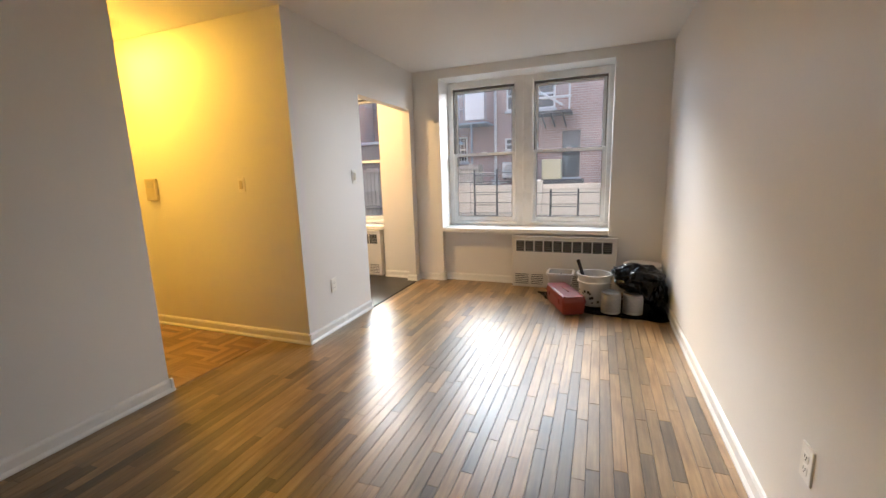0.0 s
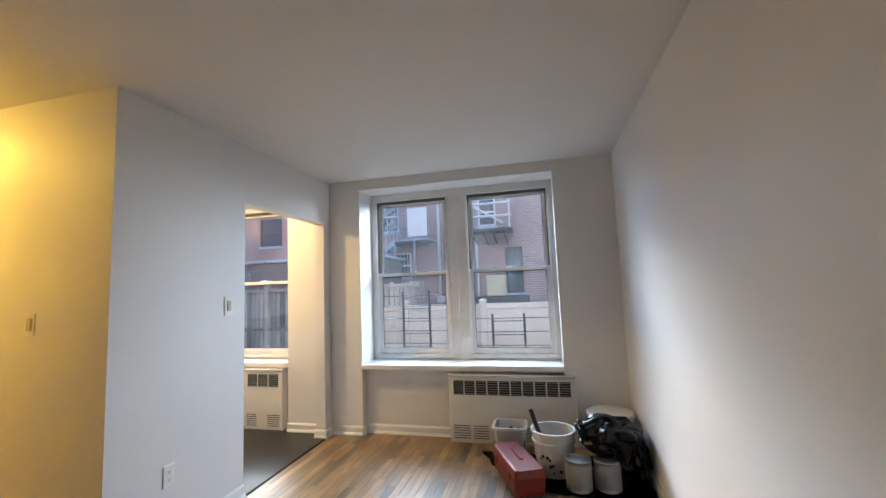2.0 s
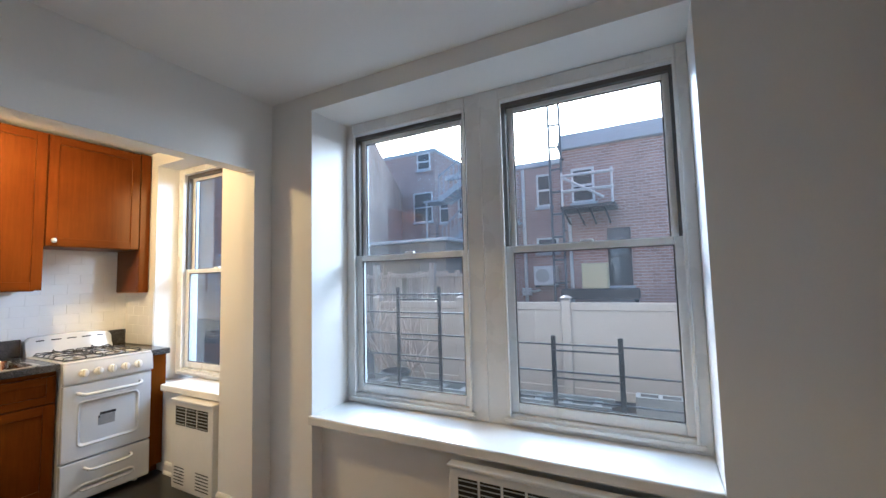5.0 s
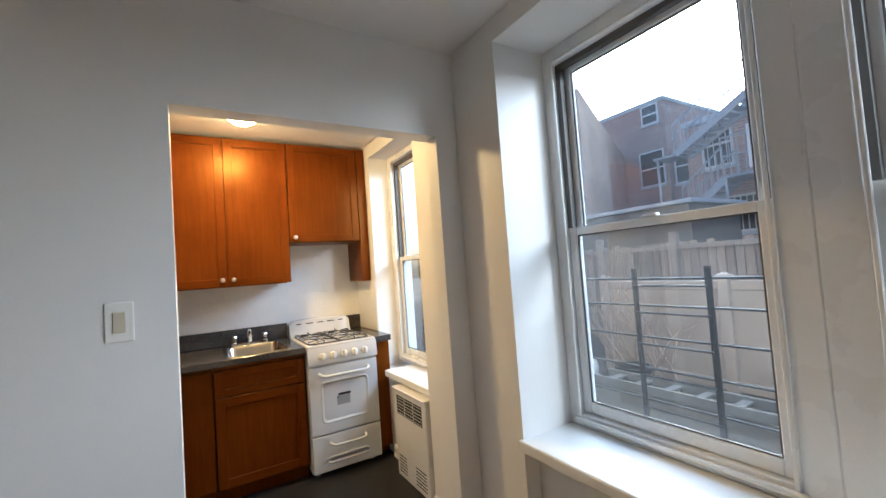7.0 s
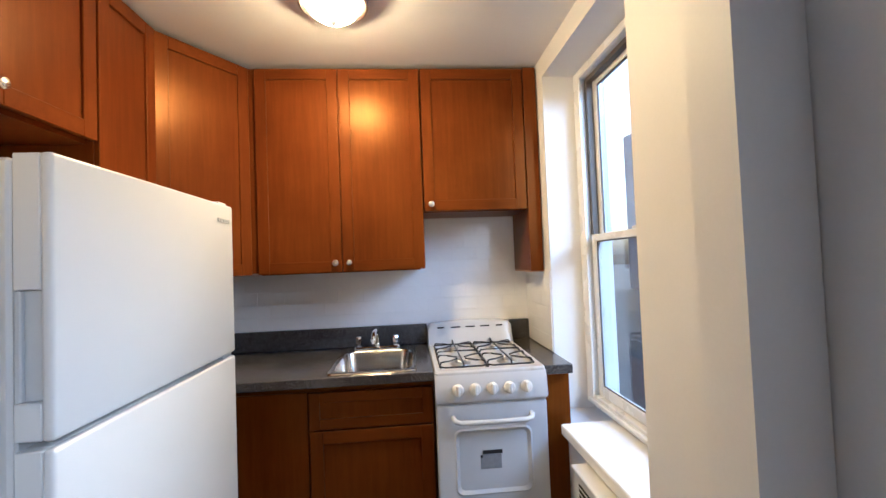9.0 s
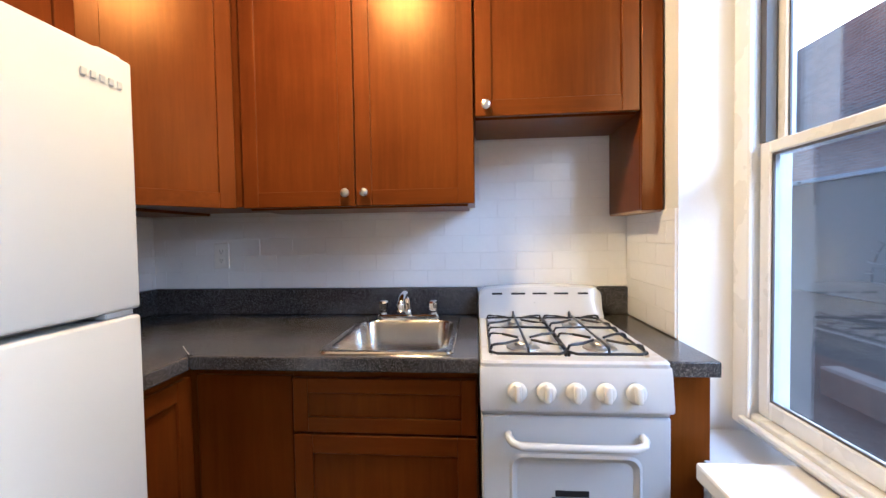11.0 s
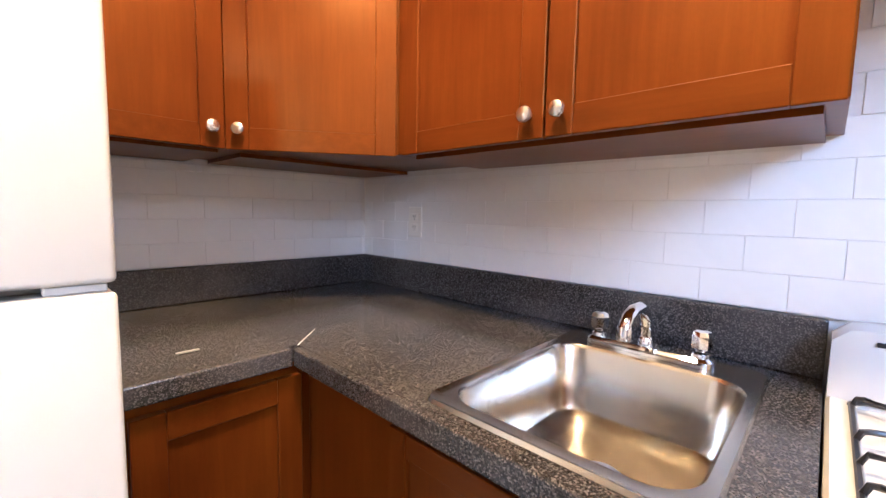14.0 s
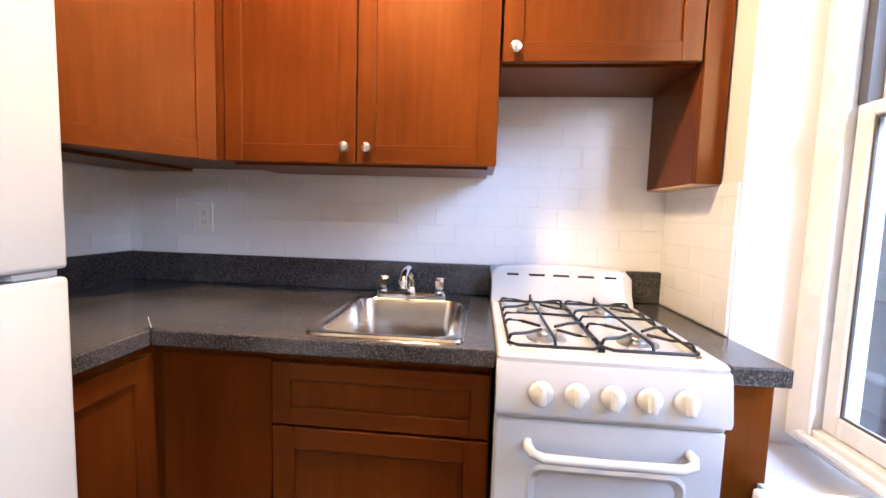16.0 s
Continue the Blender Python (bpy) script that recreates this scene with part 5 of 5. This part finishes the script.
rod(bm, (-3.72, 15.68, 0.94), (-3.45, 15.68, 0.97), 0.035, 8)
part("pipe_box", bm, M_PIPEW, hb, "white box at the drainpipe's foot")
ac = thing("air_conditioner", (-3.25, 15.6, 1.12), "white outdoor air conditioner unit with a round fan grille", "air conditioner")
bm = bmesh.new()
box(bm, -3.58, -2.92, 15.45, 15.75, 1.12, 1.68, 0.02)
part("casing", bm, M_WINW, ac)
bm = bmesh.new()
lathe(bm, [(0.2, 0), (0.2, 0.01), (0.02, 0.012), (0, 0.012)], sides=24, m=pose(-3.32, 15.449, 1.4, 90, 0, 0))
part("fan_grille", bm, M_GREYPLAST, ac)
bm = bmesh.new()
box(bm, -3.55, -3.5, 15.5, 15.9, 1.06, 1.119)
box(bm, -3.0, -2.95, 15.5, 15.9, 1.06, 1.119)
part("bracket", bm, M_IRONB, ac)
# right neighbour
hc = thing("brick_house", (3.0, 16.0, -0.1), "lower red brick neighbouring house", "house")
bm = bmesh.new()
box(bm, 0.06, 9, 15.6, 23, -0.1, 4.55)
part("wall", bm, M_BRICK2, hc)
bm = bmesh.new()
box(bm, 0.07, 9.1, 15.5, 23, 4.551, 4.75, 0.02)
part("cornice", bm, M_SIDING, hc)
house_window(hc, 0.35, 2.4, 0.9, 1.1, 15.6)
# left neighbour's long flank
hd = thing("brick_house", (-12.0, 18.0, -0.1), "tall red brick flank of the neighbouring house", "house")
bm = bmesh.new()
pts = [(-8.8, 14.3), (-12.5, 21.9), (-19, 21.9), (-19, 14.3)]
tops = [6.6, 6.1, 6.1, 6.6]
lo = [bm.verts.new((x, y, -0.1)) for x, y in pts]
hi = [bm.verts.new((x, y, t)) for (x, y), t in zip(pts, tops)]
bm.faces.new(lo), bm.faces.new(hi)
for k in range(4):
    bm.faces.new((lo[k], lo[(k + 1) % 4], hi[(k + 1) % 4], hi[k]))
part("wall", bm, M_BRICK2, hd)
house_window(hd, -10.2, 4.83, 0.86, 1.13, 14.3, dark=True)
house_window(hd, -10.22, 3.08, 0.86, 1.0, 14.3, dark=True)
# far house
he = thing("brick_house", (-11, 24, -0.1), "far red brick house with white windows and a stepped roof", "house")
bm = bmesh.new()
box(bm, -14.5, -10.45, 22, 30, -0.1, 8.1)
box(bm, -10.449, -6.61, 22.3, 30, -0.1, 5.9)
part("wall", bm, M_BRICK, he)
bm = bmesh.new()
box(bm, -14.6, -10.4, 21.93, 30, 8.101, 8.3, 0.02)
part("cornice", bm, M_SIDING, he)
house_window(he, -11.77, 4.38, 1.16, 1.6, 22)
house_window(he, -11.5, 7.2, 0.8, 0.9, 22)
house_window(he, -10.35, 4.3, 0.75, 1.5, 22.3)

# fire escape with stairs on the recessed wing
fe = thing("fire_escape", (-5.6, 15.2, 2.9), "grey iron fire escape with stairs and railed landing", "fire escape")


def flight(x0, z0, x1, z1, y0, y1, n):
    for y in (y0, y1):
        bm = bmesh.new()
        a, b = Vector((x0, y, z0)), Vector((x1, y, z1))
        d = b - a
        m = Matrix.Translation(a) @ d.to_track_quat("X", "Z").to_matrix().to_4x4()
        box(bm, 0, d.length, -0.02, 0.02, -0.12, 0.06, 0, m)
        part("stringer", bm, M_IRONP, fe)
        bm = bmesh.new()
        rod(bm, a + Vector((0, 0, 0.75)), b + Vector((0, 0, 0.75)), 0.025, 8)
        for k in range(n + 1):
            p = a + d * (k / n)
            rod(bm, p, p + Vector((0, 0, 0.75)), 0.014, 6)
        part("handrail", bm, M_IRONP, fe)
    for k in range(n):
        bm = bmesh.new()
        u = (k + 0.5) / n
        cx, cz = x0 + (x1 - x0) * u, z0 + (z1 - z0) * u
        box(bm, cx - 0.11, cx + 0.11, y0 + 0.021, y1 - 0.021, cz - 0.02, cz + 0.015)
        part("tread", bm, M_IRONP, fe)


def landing(x0, x1, y0, y1, z, mat, rails=True):
    bm = bmesh.new()
    box(bm, x0, x1, y0, y1, z - 0.06, z)
    part("landing", bm, mat, fe)
    if rails:
        bm = bmesh.new()
        for q in (0.45, 0.9):
            rod(bm, (x0, y0, z + q), (x1, y0, z + q), 0.022, 6)
        n = int((x1 - x0) / 0.16)
        for k in range(n + 1):
            rod(bm, (x0 + (x1 - x0) * k / n, y0, z), (x0 + (x1 - x0) * k / n, y0, z + 0.9), 0.012, 6)
        part("railing", bm, mat, fe)


landing(-5.3, -4.0, 14.85, 15.88, 3.08, M_IRONP)
flight(-6.3, 2.25, -5.31, 3.04, 14.9, 15.6, 7)
flight(-6.4, 3.93, -4.6, 4.95, 14.9, 15.6, 10)
landing(-7.0, -6.41, 14.9, 15.6, 3.93, M_IRONP, False)
for x, y, z in ((-5.28, 14.9, 3.02), (-4.55, 14.9, 3.02), (-6.9, 14.95, 3.87), (-6.3, 14.95, 2.2)):
    bm = bmesh.new()
    rod(bm, (x, y, -0.1), (x, y, z), 0.035, 8)
    part("post", bm, M_IRONP, fe)
bm = bmesh.new()
box(bm, -4.75, -4.05, 14.80, 14.83, 3.15, 4.15, 0.01)
part("privacy_panel", bm, M_WINW, fe, "white panel tied to the railing")
# balcony on the brick house
fe = thing("fire_escape", (-1.9, 14.5, 3.1), "dark iron fire escape balcony with pale crossed rails", "fire escape")
bm = bmesh.new()
box(bm, -2.45, -1.15, 14.15, 14.998, 3.08, 3.16)
part("landing", bm, M_IRONB, fe)
for x in (-2.4, -2.05, -1.75, -1.4):
    bm = bmesh.new()
    rod(bm, (x, 14.2, 3.08), (x + 0.05, 14.99, 2.75), 0.025, 6)
    part("bracket", bm, M_IRONB, fe)
bm = bmesh.new()
for z in (3.55, 3.95):
    rod(bm, (-2.42, 14.18, z), (-1.15, 14.18, z), 0.04, 6)
for x in (-2.4, -1.2):
    rod(bm, (x, 14.18, 3.16), (x, 14.18, 4.05), 0.03, 6)
rod(bm, (-2.35, 14.17, 3.9), (-1.4, 14.17, 3.3), 0.035, 6)
part("railing", bm, M_PIPEW, fe, "pale timber rails tied across")

# things along the back of the yard
tbl = thing("work_table", (-1.6, 14.3, -0.1), "dark timber ledge table behind the fence", "table")
bm = bmesh.new()
box(bm, -2.5, -0.72, 14.0, 14.6, 0.80, 1.05, 0.02)
part("top", bm, M_IRONB, tbl)
for x in (-2.4, -0.85):
    bm = bmesh.new()
    box(bm, x, x + 0.1, 14.2, 14.3, -0.1, 0.799)
    part("leg", bm, M_IRONB, tbl)
bm = bmesh.new()
box(bm, -2.0, -1.4, 14.1, 14.5, 1.052, 1.68, 0.02)
single("storage_box", bm, M_YELLOW, "pale yellow storage box on the timber ledge", "box", (-1.7, 14.3, 1.052))

# ladder lying on the curb
lad = thing("ladder", (-2.4, 7.71, 0.11), "old aluminium ladder lying along the concrete curb", "ladder")
for y in (7.58, 7.86):
    bm = bmesh.new()
    box(bm, -3.6, -0.75, y, y + 0.03, 0.112, 0.19, 0.003)
    part("side_rail", bm, M_ALU, lad)
for k in range(10):
    bm = bmesh.new()
    box(bm, -3.45 + k * 0.28, -3.37 + k * 0.28, 7.6105, 7.8595, 0.135, 0.165, 0.006)
    part("rung", bm, M_ALU, lad)
for k in range(3):
    bm = bmesh.new()
    x = -0.55 + k * 0.42
    for q in ((x, x + 0.39, 7.63, 7.66), (x, x + 0.39, 7.76, 7.79), (x, x + 0.035, 7.66, 7.76), (x + 0.178, x + 0.212, 7.66, 7.76), (x + 0.355, x + 0.39, 7.66, 7.76)):
        box(bm, *q, 0.112, 0.30)
    single("cinder_block", bm, M_CONC, "grey hollow cinder block on the curb", "cinder block", (x + 0.195, 7.71, 0.112), "cinder blocks")

# bare shrub
shrub = thing("shrub", (-3.55, 8.35, -0.12), "leafless straggly shrub in front of the fence", "shrub")
rng = random.Random(11)
bm = bmesh.new()


def twig(p, d, ln, r, depth):
    pts, q = [p], p
    for k in range(4):
        d = (d + Vector((rng.uniform(-0.3, 0.3), rng.uniform(-0.2, 0.2), rng.uniform(-0.12, 0.2)))).normalized()
        q = q + d * ln / 4
        pts.append(q)
    tube(bm, pts, r, 5)
    if depth:
        for k in range(3):
            s = pts[rng.randint(1, 4)]
            e = (d + Vector((rng.uniform(-1, 1), rng.uniform(-0.5, 0.5), rng.uniform(-0.3, 0.7)))).normalized()
            twig(s, e, ln * rng.uniform(0.5, 0.75), r * 0.6, depth - 1)


for k in range(7):
    twig(Vector((-3.9 + 0.13 * k, 8.35 + rng.uniform(-0.1, 0.1), -0.12)), Vector((rng.uniform(-0.5, 0.5), 0, 1)), rng.uniform(0.55, 0.9), 0.013, 3)
part("branches", bm, M_BARK, shrub)
# planter and cart
pot = thing("plant_pot", (-3.4, 8.1, -0.1), "dark round planter pot in the yard", "plant pot")
bm = bmesh.new()
lathe(bm, [(0, 0), (0.13, 0), (0.18, 0.26), (0.2, 0.27), (0.2, 0.3), (0.17, 0.3), (0.15, 0.22), (0, 0.22)], (-3.45, 8.1, -0.1), 20)
part("pot", bm, M_IRONB, pot, smooth=True)
bm = bmesh.new()
lathe(bm, [(0, 0), (0.1, 0), (0.11, 0.05), (0.06, 0.12), (0.075, 0.2), (0.05, 0.3), (0, 0.32)], (-4.0, 8.1, -0.1), 16)
single("garden_ornament", bm, M_WINW, "small white rounded garden ornament on the ground", "ornament", (-4.0, 8.1, -0.1), smooth=True)

# ---- pieces of floors and walls ----
def island_variant(src, name):
    """The same wood, varied by mesh island for the joined boards."""
    m = src.copy()
    m.name = name
    n, l = m.node_tree.nodes, m.node_tree.links
    g = n.new("ShaderNodeNewGeometry")
    for k in [k for k in l if k.from_node.bl_idname == "ShaderNodeObjectInfo"]:
        l.new(g.outputs["Random Per Island"], k.to_socket)
    return m


M_BOARD_JOINED = island_variant(M_BOARD, "oak_strip_islands")
floor = tagged(new("floor"), "glossy oak strip floor with uneven brown boards", "floor", kind="structure")
ORIGIN[floor] = Vector((0, 0, 0))
BW = 0.0575
LENGTHS = [0.28, 0.36, 0.45, 0.55, 0.66, 0.78, 0.92, 1.1]
board_mesh = {}


def board_data(ln):
    if ln not in board_mesh:
        bm = bmesh.new()
        box(bm, -BW / 2 + 0.001, BW / 2 - 0.001, -ln / 2 + 0.0005, ln / 2 - 0.0005, -0.0115, 0.0, 0)
        top = [e for e in bm.edges if all(abs(v.co.z) < 1e-6 for v in e.verts)]
        bmesh.ops.bevel(bm, geom=top, offset=0.0009, segments=1, affect="EDGES")
        board_mesh[ln] = finish("board", bm, M_BOARD)
    return board_mesh[ln]


rng = random.Random(21)
near, far = [], []
x = -2.745 + BW / 2
while x < RX - 0.005:
    y = -1.7 - rng.uniform(0, 0.5)
    top = 5.33 if x > -2.03 else 5.252
    if x > -1.17:
        top = 5.25
    if x < PX:
        top = 3.11
    while y < top - 0.02:
        ln = rng.choice(LENGTHS)
        ln = min(ln, top - y) if top - y < ln + 0.2 else ln
        if y < -1.7:
            y, ln = -1.7, max(0.1, ln + y + 1.7)
        (near if -1.75 < x < 0.3 and 1.5 < y + ln / 2 < 4.35 and ln in LENGTHS and len(near) < 300 else far).append((x, y + ln / 2, ln))
        y += ln
    x += BW
for x, y, ln in near:
    ob = new("board", board_data(ln))
    ob.location = (x, y, 0.0)
    ob.parent = floor
verts, faces = [], []
for x, y, ln in far:
    k = len(verts)
    a, b, c, d = x - BW / 2 + 0.001, x + BW / 2 - 0.001, y - ln / 2 + 0.0005, y + ln / 2 - 0.0005
    verts += [(a, c, -0.0115), (b, c, -0.0115), (b, d, -0.0115), (a, d, -0.0115), (a, c, 0), (b, c, 0), (b, d, 0), (a, d, 0)]
    faces += [(k + 4, k + 5, k + 6, k + 7), (k, k + 1, k + 5, k + 4), (k + 1, k + 2, k + 6, k + 5), (k + 2, k + 3, k + 7, k + 6), (k + 3, k, k + 4, k + 7)]
me = bpy.data.meshes.new("boards")
me.from_pydata(verts, [], faces)
me.materials.append(M_BOARD_JOINED)
ob = new("boards", me)
ob.parent = floor
tagged(ob, kind="stuff")

# hall parquet: squares of five fingers laid by turns
hall_floor = tagged(new("floor_hall"), "golden oak block parquet of the hall", "floor", kind="structure")
S = 0.235
fb = bmesh.new()
box(fb, -S / 2 + 0.0005, S / 2 - 0.0005, -S / 10 + 0.0005, S / 10 - 0.0005, -0.0115, 0.0005)
finger = finish("finger", fb, M_PARQUET)
for i in range(10):
    for j in range(4):
        cx, cy = -2.745 - S * (i + 0.5), 2.13 + S * (j + 0.5) + 0.03
        for k in range(5):
            o = (k - 2) * S / 5
            ob = new("finger", finger)
            ob.matrix_world = pose(cx, cy + o, 0) if (i + j) % 2 else pose(cx + o, cy, 0, 0, 0, 90)
            ob.parent = hall_floor
structure("threshold", [(-2.765, -2.745, 2.24, 3.11, -0.01, 0.004)], M_BOARD_FAR, "oak strip between hall parquet and room floor", 0.002)
structure("threshold_kitchen", [(PK, PX + 0.002, 4.044, 5.13, 0.0022, 0.006)], M_KFLOOR, "dark edge strip of the kitchen floor", 0.001)

# tiled backsplash
TW, TH, TT = 0.1555, 0.0762, 0.006
tb_ = bmesh.new()
box(tb_, -TT, 0, -TW / 2 + 0.0006, TW / 2 - 0.0006, -TH / 2 + 0.0006, TH / 2 - 0.0006, 0.0008)
tile_full = finish("tile", tb_, M_TILE)
cut = {}


def tile_data(w, h):
    key = (round(w, 4), round(h, 4))
    if key == (round(TW, 4), round(TH, 4)):
        return tile_full
    if key not in cut:
        b = bmesh.new()
        box(b, -TT, 0, -w / 2 + 0.0006, w / 2 - 0.0006, -h / 2 + 0.0006, h / 2 - 0.0006, 0.0008)
        cut[key] = finish("tile", b, M_TILE)
    return cut[key]


def tiling(name, label, bed, place, u0, u1, z0, top_at, shift):
    """Running-bond tiles on a wall; place(u, z) gives a tile's pose."""
    wall = structure(name, [bed], M_GROUT, label, category="tiles")
    r = 0
    z = z0
    while z < top_at(u0) - 0.01 or z < top_at(u1) - 0.01 or z < top_at((u0 + u1) / 2 + 0.5) - 0.01:
        u = u0 - TW + ((r % 2) * TW / 2 + shift) % TW
        while u < u1 - 0.004:
            a, b = max(u, u0), min(u + TW, u1)
            if b - a > 0.008:
                top = min(z + TH, top_at((a + b) / 2))
                if top - z > 0.01:
                    ob = new("tile", tile_data(b - a, top - z))
                    ob.matrix_world = place((a + b) / 2, (z + top) / 2)
                    ob.parent = wall
            u += TW
        z += TH
        r += 1
    return wall


tiling("tiles_west", "white glazed subway tile backsplash behind the worktop", (-4.3199, -4.3132, 3.212, 5.378, 1.036, 1.69), lambda u, z: pose(-4.3115, u, z), 3.212, 5.378, 1.0365, lambda u: 1.365 if u < 4.732 else 1.67, 0.06)
tiling("tiles_south", "white glazed subway tile backsplash on the side wall", (-4.311, -3.30, 3.2101, 3.2168, 1.036, 1.37), lambda u, z: pose(u, 3.2185, z, 0, 0, 90), -4.311, -3.30, 1.0365, lambda u: 1.365, 0.02)
tiling("tiles_north", "white glazed subway tiles beside the stove", (-4.311, -3.885, 5.3732, 5.3799, 0.92, 1.34), lambda u, z: pose(u, 5.3715, z, 0, 0, -90), -4.311, -3.885, 0.922, lambda u: 1.342, 0.05)
